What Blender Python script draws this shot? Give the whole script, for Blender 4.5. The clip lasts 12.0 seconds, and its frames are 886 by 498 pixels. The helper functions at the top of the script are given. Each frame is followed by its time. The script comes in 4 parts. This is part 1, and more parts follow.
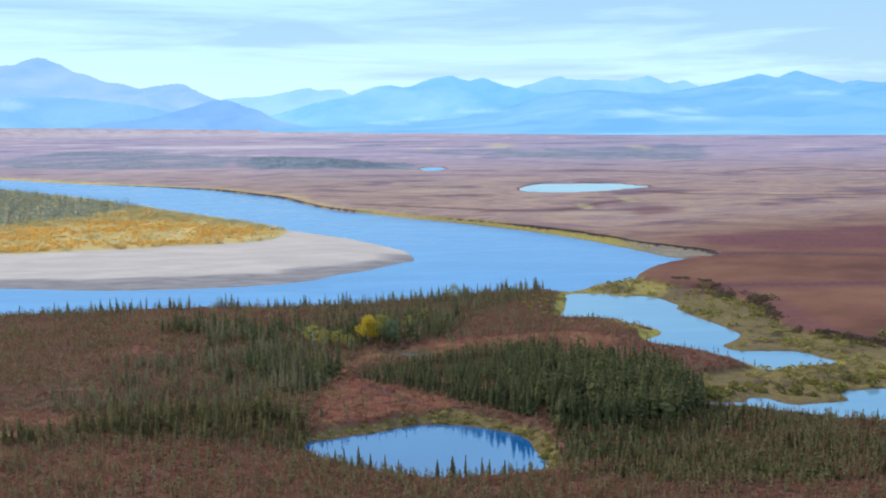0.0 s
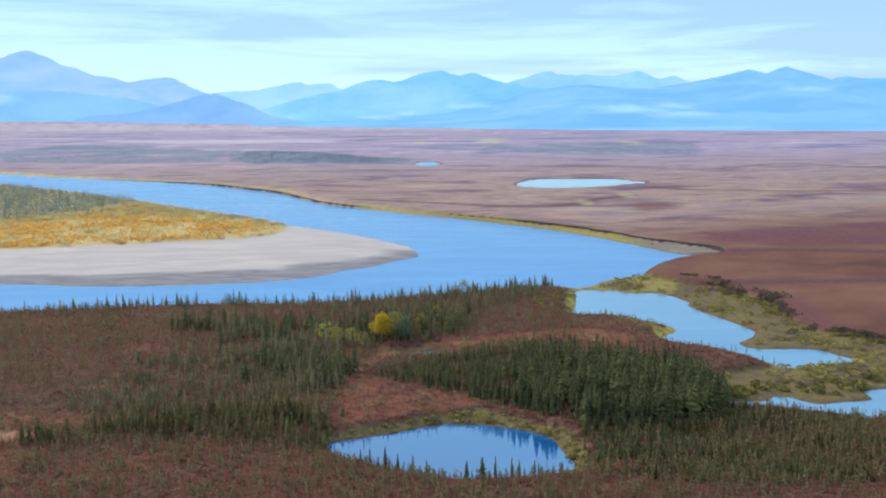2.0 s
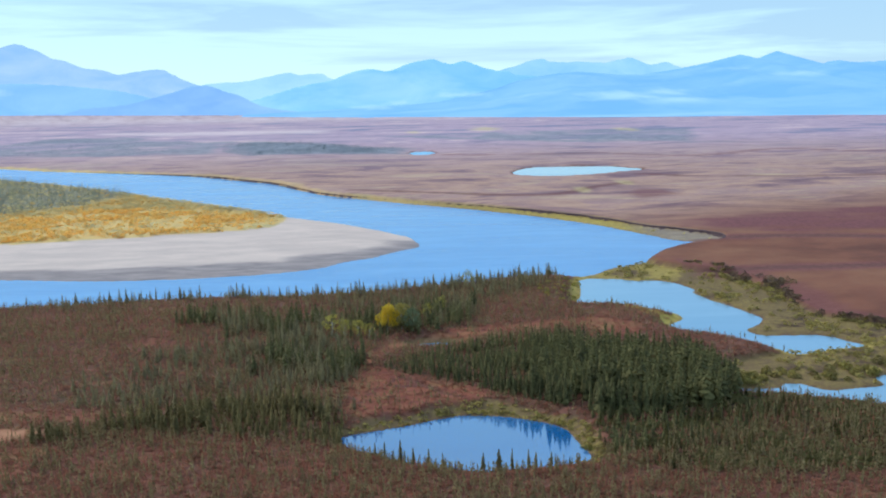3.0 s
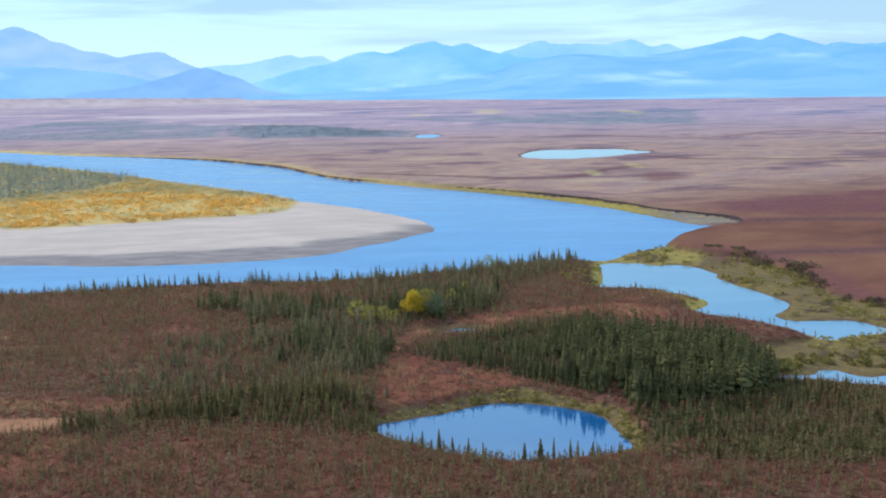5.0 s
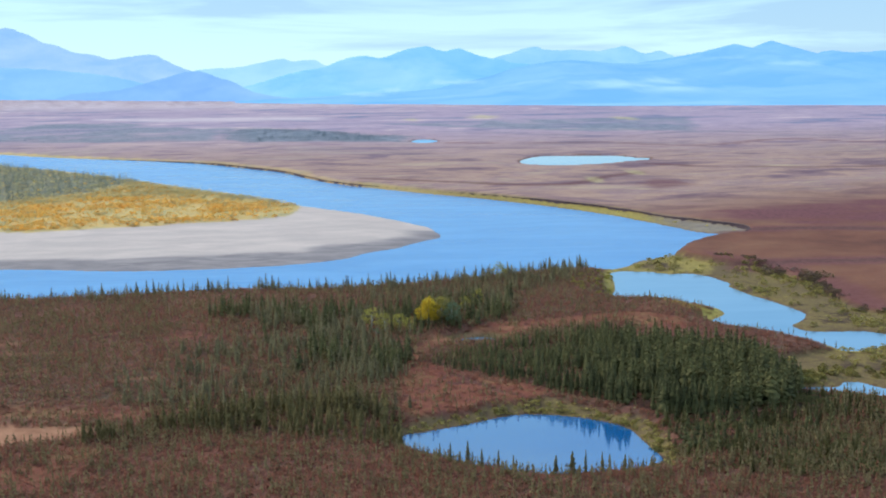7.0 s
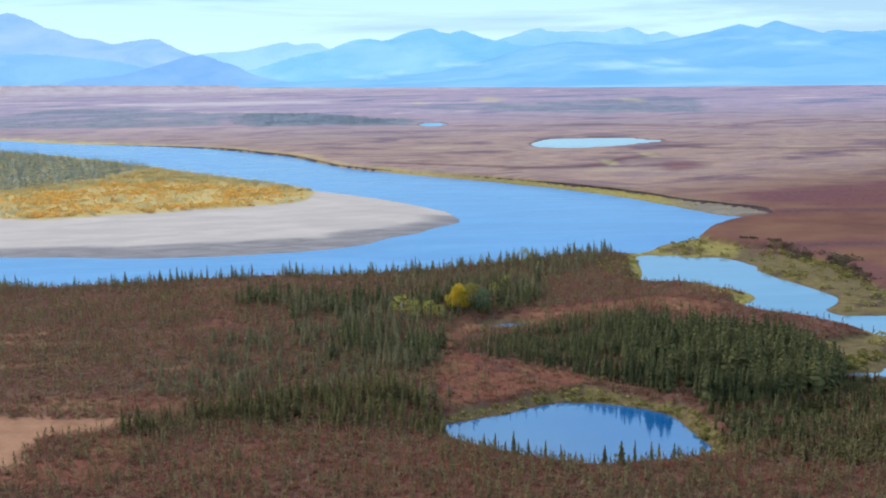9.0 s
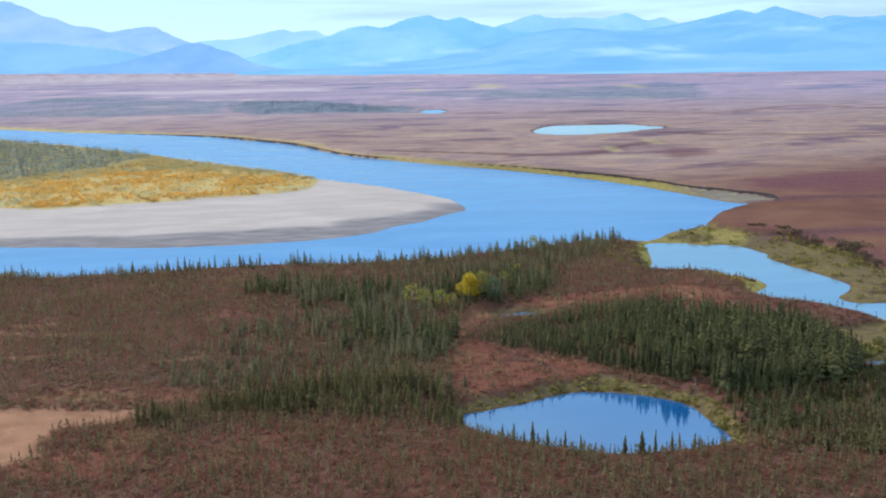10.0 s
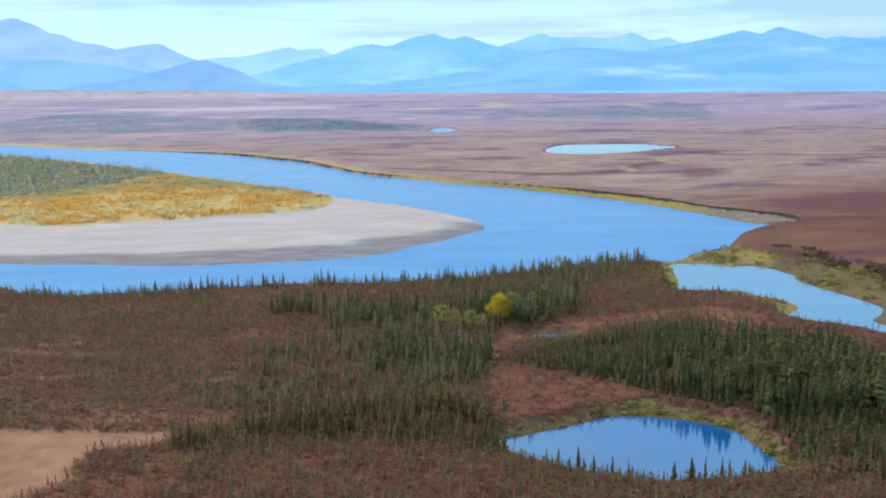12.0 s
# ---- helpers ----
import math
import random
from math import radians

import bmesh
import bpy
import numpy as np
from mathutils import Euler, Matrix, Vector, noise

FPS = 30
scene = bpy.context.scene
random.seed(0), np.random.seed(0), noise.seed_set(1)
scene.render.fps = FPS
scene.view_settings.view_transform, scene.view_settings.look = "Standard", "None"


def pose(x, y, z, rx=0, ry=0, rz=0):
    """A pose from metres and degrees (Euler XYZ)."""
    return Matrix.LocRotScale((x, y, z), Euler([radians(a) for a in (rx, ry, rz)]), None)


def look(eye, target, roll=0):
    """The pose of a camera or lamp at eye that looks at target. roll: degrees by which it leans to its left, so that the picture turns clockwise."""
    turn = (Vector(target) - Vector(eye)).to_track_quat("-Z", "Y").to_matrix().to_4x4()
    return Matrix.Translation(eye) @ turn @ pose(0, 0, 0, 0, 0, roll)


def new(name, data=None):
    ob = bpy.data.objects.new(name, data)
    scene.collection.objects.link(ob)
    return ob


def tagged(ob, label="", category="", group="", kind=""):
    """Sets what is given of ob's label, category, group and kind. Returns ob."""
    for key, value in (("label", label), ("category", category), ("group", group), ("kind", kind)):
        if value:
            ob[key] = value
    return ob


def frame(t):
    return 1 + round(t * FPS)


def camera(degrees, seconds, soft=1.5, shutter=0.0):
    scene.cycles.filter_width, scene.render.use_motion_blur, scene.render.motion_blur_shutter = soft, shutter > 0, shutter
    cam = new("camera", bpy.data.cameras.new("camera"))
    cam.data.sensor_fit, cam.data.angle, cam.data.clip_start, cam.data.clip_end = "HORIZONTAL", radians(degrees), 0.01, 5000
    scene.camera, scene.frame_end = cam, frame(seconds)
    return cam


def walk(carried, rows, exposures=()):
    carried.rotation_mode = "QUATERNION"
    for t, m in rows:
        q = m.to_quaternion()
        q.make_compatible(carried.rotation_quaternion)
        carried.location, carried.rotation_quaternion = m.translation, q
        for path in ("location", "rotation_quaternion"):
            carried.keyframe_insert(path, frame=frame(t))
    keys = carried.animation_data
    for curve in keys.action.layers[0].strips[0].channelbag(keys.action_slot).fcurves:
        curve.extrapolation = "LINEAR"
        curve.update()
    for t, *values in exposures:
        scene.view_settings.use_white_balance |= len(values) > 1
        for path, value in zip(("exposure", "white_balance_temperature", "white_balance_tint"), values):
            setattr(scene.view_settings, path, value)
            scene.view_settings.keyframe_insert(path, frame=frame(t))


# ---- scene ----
cam = camera(45.8, 12.0, soft=2.05)
PATH = [
    (0, (2.602, 1.096, 61.733), (2.587, 3.08, 61.477), -0.7),
    (0.5, (0.749, 1.829, 61.755), (0.745, 3.811, 61.486), -0.5),
    (1, (-0.989, 2.582, 61.796), (-0.992, 4.563, 61.523), -0.6),
    (1.5, (-2.602, 3.269, 61.847), (-2.598, 5.252, 61.581), -0.5),
    (2, (-4.248, 3.992, 61.908), (-4.241, 5.974, 61.642), -0.5),
    (2.5, (-5.906, 4.794, 61.997), (-5.898, 6.775, 61.72), -0.7),
    (3, (-7.61, 5.594, 62.126), (-7.59, 7.573, 61.839), -1.2),
    (3.5, (-9.173, 6.355, 62.206), (-9.156, 8.331, 61.902), -1.0),
    (5.5, (-15.843, 9.288, 62.594), (-15.82, 11.262, 62.274), -1.4),
    (6, (-17.446, 9.953, 62.687), (-17.418, 11.928, 62.37), -1.4),
    (6.5, (-19.095, 10.652, 62.763), (-19.059, 12.627, 62.446), -1.1),
    (7, (-20.747, 11.389, 62.848), (-20.708, 13.365, 62.537), -0.8),
    (9, (-27.342, 14.487, 63.28), (-27.31, 16.457, 62.937), -1.2),
    (9.5, (-28.95, 15.279, 63.356), (-28.918, 17.247, 63.001), -1.4),
    (10, (-30.511, 16.09, 63.439), (-30.476, 18.056, 63.072), -1.4),
    (10.5, (-32.201, 16.788, 63.455), (-32.169, 18.756, 63.103), -1.4),
    (11, (-33.73, 17.545, 63.485), (-33.699, 19.512, 63.124), -1.3),
    (11.5, (-35.471, 18.341, 63.526), (-35.44, 20.31, 63.175), -1.2),
    (12, (-37.171, 19.05, 63.544), (-37.14, 21.022, 63.211), -1.1),
]
walk(cam, [(t, look(eye, target, roll)) for t, eye, target, roll in PATH])

# ---- light: a bright, thinly overcast sky and a weak, wide sun ----
SUN_AZ, SUN_EL = radians(-52), radians(32)      # azimuth from +y, clockwise
world = bpy.data.worlds.new("sky")
scene.world = world
world.use_nodes = True
wn, wl = world.node_tree.nodes, world.node_tree.links
wn.clear()


def node(tree, kind, **values):
    n = tree.nodes.new(kind)
    for key, value in values.items():
        if key in n.inputs:
            n.inputs[key].default_value = value
    return n


W = world.node_tree
w_out, w_bg = wn.new("ShaderNodeOutputWorld"), wn.new("ShaderNodeBackground")
sky = wn.new("ShaderNodeTexSky")
sky.sky_type, sky.sun_disc = "NISHITA", False
sky.sun_elevation, sky.sun_rotation = SUN_EL, SUN_AZ
sky.dust_density = 0.6
dim = wn.new("ShaderNodeMix")
dim.data_type, dim.blend_type = "RGBA", "MULTIPLY"
dim.inputs[0].default_value = 1.0
dim.inputs[7].default_value = (0.075, 0.105, 0.125, 1)
wl.new(sky.outputs[0], dim.inputs[6])
coord = wn.new("ShaderNodeTexCoord")
sep = wn.new("ShaderNodeSeparateXYZ")
wl.new(coord.outputs["Generated"], sep.inputs[0])


def w_math(op, a, b=None, clamp=False):
    n = wn.new("ShaderNodeMath")
    n.operation, n.use_clamp = op, clamp
    for k, v in enumerate((a, b)):
        if v is None:
            continue
        if isinstance(v, (int, float)):
            n.inputs[k].default_value = v
        else:
            wl.new(v, n.inputs[k])
    return n.outputs[0]


up = w_math("MAXIMUM", sep.outputs[2], 0.0)
streaks = wn.new("ShaderNodeMapping")
streaks.inputs["Scale"].default_value = (3.2, 3.2, 40.0)
wl.new(coord.outputs["Generated"], streaks.inputs["Vector"])
cloud = node(W, "ShaderNodeTexNoise", Scale=1.0, Detail=7.0, Roughness=0.6, Distortion=0.35)
wl.new(streaks.outputs[0], cloud.inputs["Vector"])
# the sheet of cloud begins some way over the horizon and is thicker in the east
sheet = wn.new("ShaderNodeMapRange")
sheet.interpolation_type = "SMOOTHSTEP"
for k, v in enumerate((0.045, 0.085, -0.10, 0.05)):
    sheet.inputs[k + 1].default_value = v
wl.new(up, sheet.inputs[0])
east_side = w_math("MULTIPLY", w_math("MAXIMUM", w_math("SUBTRACT", sep.outputs[0], 0.10), 0.0), 0.85)
thick = w_math("ADD", w_math("ADD", cloud.outputs[0], sheet.outputs[0]), east_side)
ramp = wn.new("ShaderNodeValToRGB")
ramp.color_ramp.elements[0].position, ramp.color_ramp.elements[0].color = 0.45, (0.585, 0.86, 0.94, 1)
ramp.color_ramp.elements[1].position, ramp.color_ramp.elements[1].color = 0.63, (0.425, 0.65, 0.845, 1)
wl.new(thick, ramp.inputs[0])
# the cloud sheet thins to a clear bright band over the horizon and greys towards the zenith
high = wn.new("ShaderNodeValToRGB")
high.color_ramp.elements[0].position, high.color_ramp.elements[0].color = 0.02, (1.0, 1.0, 1.0, 1)
high.color_ramp.elements[1].position, high.color_ramp.elements[1].color = 0.62, (1.36, 1.20, 1.14, 1)
high_sky = high.color_ramp.elements.new(0.36)
high_sky.color = (0.84, 0.88, 0.98, 1)
mid_sky = high.color_ramp.elements.new(0.22)
mid_sky.color = (0.60, 0.77, 0.96, 1)
wl.new(up, high.inputs[0])
tone = wn.new("ShaderNodeMix")
tone.data_type, tone.blend_type = "RGBA", "MULTIPLY"
tone.inputs[0].default_value = 1.0
wl.new(ramp.outputs[0], tone.inputs[6])
wl.new(high.outputs[0], tone.inputs[7])
blend = wn.new("ShaderNodeMix")
blend.data_type = "RGBA"
blend.inputs[0].default_value = 0.92
wl.new(dim.outputs[2], blend.inputs[6])
wl.new(tone.outputs[2], blend.inputs[7])
wl.new(blend.outputs[2], w_bg.inputs[0])
w_bg.inputs[1].default_value = 0.92
wl.new(w_bg.outputs[0], w_out.inputs[0])

sun = new("sun", bpy.data.lights.new("sun", "SUN"))
sun.data.energy, sun.data.angle, sun.data.color = 1.95, radians(10), (1.0, 0.90, 0.78)
far_off = Vector((math.sin(SUN_AZ) * math.cos(SUN_EL), math.cos(SUN_AZ) * math.cos(SUN_EL), math.sin(SUN_EL)))
sun.matrix_world = look(far_off * 100, (0, 0, 0))
scene.view_settings.exposure = 0.38


# ---- materials ----
class Shader:
    """A small builder for node materials."""

    def __init__(self, name, rough=0.9, spec=0.2):
        self.m = bpy.data.materials.new(name)
        self.m.use_nodes = True
        self.t = self.m.node_tree
        self.p = self.t.nodes["Principled BSDF"]
        self.p.inputs["Roughness"].default_value = rough
        self.p.inputs["Specular IOR Level"].default_value = spec
        self.at = self.t.nodes.new("ShaderNodeTexCoord").outputs["Object"]

    def put(self, value, socket):
        if isinstance(value, (int, float)):
            socket.default_value = value
        elif isinstance(value, tuple):
            socket.default_value = (*value, 1) if len(value) == 3 and socket.type == "RGBA" else value
        else:
            self.t.links.new(value, socket)

    def noise(self, scale, detail=4.0, rough=0.55, squash=None, distortion=0.0):
        n = self.t.nodes.new("ShaderNodeTexNoise")
        n.inputs["Scale"].default_value, n.inputs["Detail"].default_value = scale, detail
        n.inputs["Roughness"].default_value, n.inputs["Distortion"].default_value = rough, distortion
        vector = self.at
        if squash:
            k = self.t.nodes.new("ShaderNodeMapping")
            k.inputs["Scale"].default_value = squash
            self.t.links.new(self.at, k.inputs["Vector"])
            vector = k.outputs[0]
        self.t.links.new(vector, n.inputs["Vector"])
        return n.outputs[0]

    def ramp(self, value, stops):
        n = self.t.nodes.new("ShaderNodeValToRGB")
        e = n.color_ramp.elements
        while len(e) < len(stops):
            e.new(0.5)
        for k, (pos, colour) in enumerate(stops):
            e[k].position, e[k].color = pos, (*colour, 1) if isinstance(colour, tuple) else (colour, colour, colour, 1)
        self.put(value, n.inputs[0])
        return n.outputs[0]

    def mix(self, fac, a, b, how="MIX"):
        n = self.t.nodes.new("ShaderNodeMix")
        n.data_type, n.blend_type = "RGBA", how
        self.put(fac, n.inputs[0])
        self.put(a, n.inputs[6])
        self.put(b, n.inputs[7])
        return n.outputs[2]

    def math(self, op, a, b=0.0, clamp=False):
        n = self.t.nodes.new("ShaderNodeMath")
        n.operation, n.use_clamp = op, clamp
        self.put(a, n.inputs[0])
        self.put(b, n.inputs[1])
        return n.outputs[0]

    def attr(self, name):
        n = self.t.nodes.new("ShaderNodeAttribute")
        n.attribute_name = name
        return n.outputs["Fac"]

    def bump(self, value, strength, distance):
        n = self.t.nodes.new("ShaderNodeBump")
        n.inputs["Strength"].default_value, n.inputs["Distance"].default_value = strength, distance
        self.put(value, n.inputs["Height"])
        self.t.links.new(n.outputs[0], self.p.inputs["Normal"])

    def done(self, colour):
        self.put(colour, self.p.inputs["Base Color"])
        return self.m


def ground_material():
    s = Shader("tundra", 0.95, 0.1)
    broad, patch, fine, grit = s.noise(0.012, 5, 0.6, (0.6, 1, 1)), s.noise(0.07, 5, 0.6), s.noise(0.45, 6, 0.65), s.noise(2.2, 4, 0.7)
    # brown dwarf-birch heath
    heath = s.ramp(s.math("ADD", s.math("MULTIPLY", patch, 0.6), s.math("MULTIPLY", fine, 0.4)),
                   [(0.37, (0.100, 0.050, 0.043)), (0.45, (0.150, 0.060, 0.051)), (0.53, (0.188, 0.067, 0.055)), (0.62, (0.195, 0.090, 0.064))])
    heath = s.mix(s.math("MULTIPLY", s.ramp(s.noise(0.22, 4, 0.65), [(0.44, 0.0), (0.58, 1.0)]), 0.5), heath, (0.110, 0.075, 0.046))
    heath = s.mix(s.math("MULTIPLY", s.ramp(broad, [(0.42, 0.0), (0.58, 1.0)]), 0.4), heath, (0.118, 0.078, 0.056))
    # open red ground
    red = s.ramp(s.math("ADD", s.math("MULTIPLY", patch, 0.5), s.math("MULTIPLY", fine, 0.5)),
                 [(0.40, (0.105, 0.044, 0.036)), (0.45, (0.185, 0.056, 0.042)), (0.50, (0.235, 0.080, 0.048)), (0.54, (0.180, 0.078, 0.044)), (0.60, (0.285, 0.155, 0.074))])
    # the plain beyond the river: red-brown close by, then tan, then heath paled to lavender by painted haze
    brown = s.ramp(s.noise(0.02, 5, 0.6, (1, 0.7, 1), 0.3), [(0.36, (0.135, 0.053, 0.040)), (0.5, (0.200, 0.080, 0.053)), (0.64, (0.240, 0.112, 0.068))])
    streak = s.noise(0.019, 7, 0.66, (0.55, 1.0, 1), 0.6)
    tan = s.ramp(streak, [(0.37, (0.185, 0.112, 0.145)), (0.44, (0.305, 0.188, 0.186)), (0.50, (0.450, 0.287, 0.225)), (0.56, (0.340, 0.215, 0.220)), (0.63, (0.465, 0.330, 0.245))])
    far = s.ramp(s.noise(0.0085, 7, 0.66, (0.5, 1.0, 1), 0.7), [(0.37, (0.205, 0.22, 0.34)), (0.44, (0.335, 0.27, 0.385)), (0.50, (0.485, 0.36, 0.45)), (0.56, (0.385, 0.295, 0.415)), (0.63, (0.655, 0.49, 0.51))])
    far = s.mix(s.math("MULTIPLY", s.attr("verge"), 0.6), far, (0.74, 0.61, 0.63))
    plain = s.mix(s.attr("open"), brown, s.mix(s.attr("far_haze"), tan, far))
    plain = s.mix(s.math("MULTIPLY", s.ramp(fine, [(0.42, 0.0), (0.62, 1.0)]), 0.2), plain, (0.13, 0.085, 0.075))
    mottle = s.ramp(s.noise(0.045, 6, 0.7, (0.6, 1, 1)), [(0.46, 0.0), (0.62, 1.0)])
    plain = s.mix(s.math("MULTIPLY", mottle, 0.5), plain, s.mix(1.0, plain, (0.62, 0.60, 0.68), "MULTIPLY"))
    # sedge and willow on the wet margins
    marsh = s.ramp(s.math("ADD", s.math("MULTIPLY", patch, 0.55), s.math("MULTIPLY", fine, 0.45)),
                   [(0.40, (0.080, 0.051, 0.036)), (0.45, (0.136, 0.092, 0.048)), (0.50, (0.225, 0.166, 0.058)), (0.54, (0.140, 0.092, 0.050)), (0.60, (0.32, 0.245, 0.070))])
    marsh = s.mix(s.math("MULTIPLY", s.ramp(s.noise(0.035, 4, 0.6), [(0.45, 0.0), (0.6, 1.0)]), 0.75), marsh, (0.135, 0.092, 0.056))
    sward = s.mix(s.ramp(fine, [(0.38, 0.0), (0.62, 1.0)]), (0.26, 0.20, 0.060), (0.46, 0.36, 0.10))
    isle = s.ramp(s.math("ADD", s.math("MULTIPLY", s.noise(0.05, 6, 0.65, (0.7, 0.7, 1)), 0.7), s.math("MULTIPLY", fine, 0.3)),
                  [(0.38, (0.40, 0.34, 0.19)), (0.46, (0.50, 0.39, 0.18)), (0.52, (0.62, 0.42, 0.17)), (0.57, (0.52, 0.40, 0.19)), (0.64, (0.62, 0.41, 0.19))])
    isle = s.mix(s.attr("grove"), isle, s.mix(s.ramp(fine, [(0.4, 0.0), (0.6, 1.0)]), (0.20, 0.20, 0.165), (0.29, 0.275, 0.20)))
    sand = s.mix(s.ramp(s.noise(0.06, 6, 0.65, (0.55, 1.2, 1), 0.5), [(0.4, 0.0), (0.65, 1.0)]), (0.485, 0.398, 0.378), (0.60, 0.490, 0.455))
    sand = s.mix(s.math("MULTIPLY", s.ramp(s.noise(0.22, 5, 0.65, (0.3, 1.6, 1)), [(0.5, 0.0), (0.68, 1.0)]), 0.3), sand, (0.38, 0.34, 0.33))
    mud = s.mix(s.ramp(s.noise(0.13, 6, 0.65, (0.45, 1.4, 1), 0.6), [(0.4, 0.0), (0.62, 1.0)]), (0.215, 0.185, 0.20), (0.33, 0.285, 0.29))
    bare = s.mix(s.ramp(s.noise(0.16, 6, 0.65), [(0.35, 0.0), (0.65, 1.0)]), (0.275, 0.128, 0.078), (0.43, 0.215, 0.132))
    cut = s.mix(s.ramp(fine, [(0.4, 0.0), (0.6, 1.0)]), (0.075, 0.036, 0.034), (0.130, 0.068, 0.056))
    plum = s.mix(s.ramp(fine, [(0.4, 0.0), (0.6, 1.0)]), (0.125, 0.046, 0.058), (0.190, 0.072, 0.080))
    # far scrub, its colour blued to paint in the haze
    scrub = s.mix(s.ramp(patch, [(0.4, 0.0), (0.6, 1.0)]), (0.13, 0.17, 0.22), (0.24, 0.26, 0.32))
    gold = s.mix(s.ramp(fine, [(0.4, 0.0), (0.6, 1.0)]), (0.46, 0.38, 0.19), (0.62, 0.52, 0.28))
    dark_floor = s.mix(s.ramp(fine, [(0.38, 0.0), (0.62, 1.0)]), (0.046, 0.036, 0.026), (0.098, 0.074, 0.046))
    c = heath
    for name, other in (("plain", plain), ("red", red), ("dark_floor", dark_floor), ("marsh", marsh), ("sward", sward), ("bare", bare), ("sand", sand), ("wet", mud), ("isle", isle), ("plum", plum), ("scrub", scrub), ("gold", gold), ("cut", cut)):
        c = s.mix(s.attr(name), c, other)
    c = s.mix(s.math("MULTIPLY", s.ramp(grit, [(0.35, 1.0), (0.55, 0.0)]), 0.2), c, s.mix(1.0, c, (0.5, 0.46, 0.45), "MULTIPLY"))
    s.bump(s.math("ADD", s.math("MULTIPLY", grit, 0.4), s.math("MULTIPLY", fine, 0.5)), 0.3, 0.35)
    return s.done(c)


def water_material(name, deep, light, ripple, rough, mirror=1.33):
    """Water: a sky mirror over a body painted blue for reflected sky, ruffled by ripples and by slicks of wind."""
    s = Shader(name, rough, 0.5)
    s.p.inputs["IOR"].default_value = mirror
    wave = s.noise(0.9, 4, 0.6, (0.5, 1.2, 1))
    swell = s.noise(0.035, 5, 0.6, (0.35, 1.3, 1), 0.4)
    s.bump(s.math("ADD", s.math("MULTIPLY", wave, 0.3), s.math("MULTIPLY", swell, 0.5)), ripple, 0.25)
    s.put(s.math("ADD", s.ramp(swell, [(0.38, 0.0), (0.62, 0.08)]), rough), s.p.inputs["Roughness"])
    return s.done(s.mix(s.ramp(swell, [(0.38, 0.0), (0.62, 1.0)]), deep, light))


def leaf_material(name, dark, light, third=None, rough=0.85, thin=0.45):
    """Foliage whose tone varies from plant to plant and from bough to bough."""
    s = Shader(name, rough, 0.15)
    info, geo = s.t.nodes.new("ShaderNodeObjectInfo"), s.t.nodes.new("ShaderNodeNewGeometry")
    pick = s.math("ADD", s.attr("tint"), s.math("MULTIPLY", info.outputs["Random"], 0.5))
    pick = s.math("ADD", s.math("MULTIPLY", pick, 0.7), s.math("MULTIPLY", geo.outputs["Random Per Island"], 0.4), True)
    stops = [(0.1, dark), (0.85, light)] if third is None else [(0.1, dark), (0.55, light), (0.95, third)]
    c = s.ramp(pick, stops)
    c = s.mix(s.math("MULTIPLY", s.ramp(s.noise(3.0, 3), [(0.4, 1.0), (0.6, 0.0)]), 0.35), c, s.mix(1.0, c, (0.5, 0.5, 0.5), "MULTIPLY"))
    glow, both = s.t.nodes.new("ShaderNodeBsdfTranslucent"), s.t.nodes.new("ShaderNodeMixShader")
    s.put(c, glow.inputs["Color"])
    both.inputs[0].default_value = thin
    s.t.links.new(s.p.outputs[0], both.inputs[1])
    s.t.links.new(glow.outputs[0], both.inputs[2])
    s.t.links.new(both.outputs[0], s.t.nodes["Material Output"].inputs["Surface"])
    return s.done(c)


def bark_material(name, a, b):
    s = Shader(name, 0.95, 0.1)
    return s.done(s.mix(s.ramp(s.noise(4.0, 5, 0.6, (1, 1, 0.2)), [(0.4, 0.0), (0.6, 1.0)]), a, b))


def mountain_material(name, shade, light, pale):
    """Far ranges through miles of bright air: a backdrop with the haze painted in as a blue glow."""
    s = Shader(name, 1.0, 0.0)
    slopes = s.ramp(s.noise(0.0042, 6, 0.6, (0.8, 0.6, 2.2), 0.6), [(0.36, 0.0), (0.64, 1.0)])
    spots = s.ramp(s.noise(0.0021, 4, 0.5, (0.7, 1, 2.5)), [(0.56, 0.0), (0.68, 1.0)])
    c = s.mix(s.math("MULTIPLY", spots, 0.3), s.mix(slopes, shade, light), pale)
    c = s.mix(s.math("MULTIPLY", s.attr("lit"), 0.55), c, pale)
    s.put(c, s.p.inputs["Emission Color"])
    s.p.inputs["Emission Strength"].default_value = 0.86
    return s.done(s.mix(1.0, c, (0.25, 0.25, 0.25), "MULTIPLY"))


GROUND = ground_material()
EARTH = bark_material("dark_earth", (0.048, 0.034, 0.048), (0.120, 0.080, 0.084))
RIVER = water_material("river_water", (0.048, 0.205, 0.495), (0.095, 0.275, 0.570), 0.6, 0.16)
# paler base colour stands in for low sky mirrored at a grazing angle
PALE = water_material("pale_water", (0.130, 0.275, 0.42), (0.160, 0.31, 0.46), 0.05, 0.01, 2.2)
STILL = water_material("still_water", (0.005, 0.100, 0.300), (0.009, 0.122, 0.340), 0.10, 0.02, 3.2)
SPRUCE = leaf_material("spruce_needles", (0.034, 0.035, 0.017), (0.085, 0.084, 0.038), (0.158, 0.146, 0.060), thin=0.25)
CLUMP_SPRUCE = leaf_material("olive_spruce_needles", (0.078, 0.060, 0.028), (0.170, 0.138, 0.058), (0.290, 0.225, 0.098))
GREY_SPRUCE = leaf_material("grey_spruce_needles", (0.128, 0.110, 0.066), (0.220, 0.188, 0.108), (0.315, 0.264, 0.142))
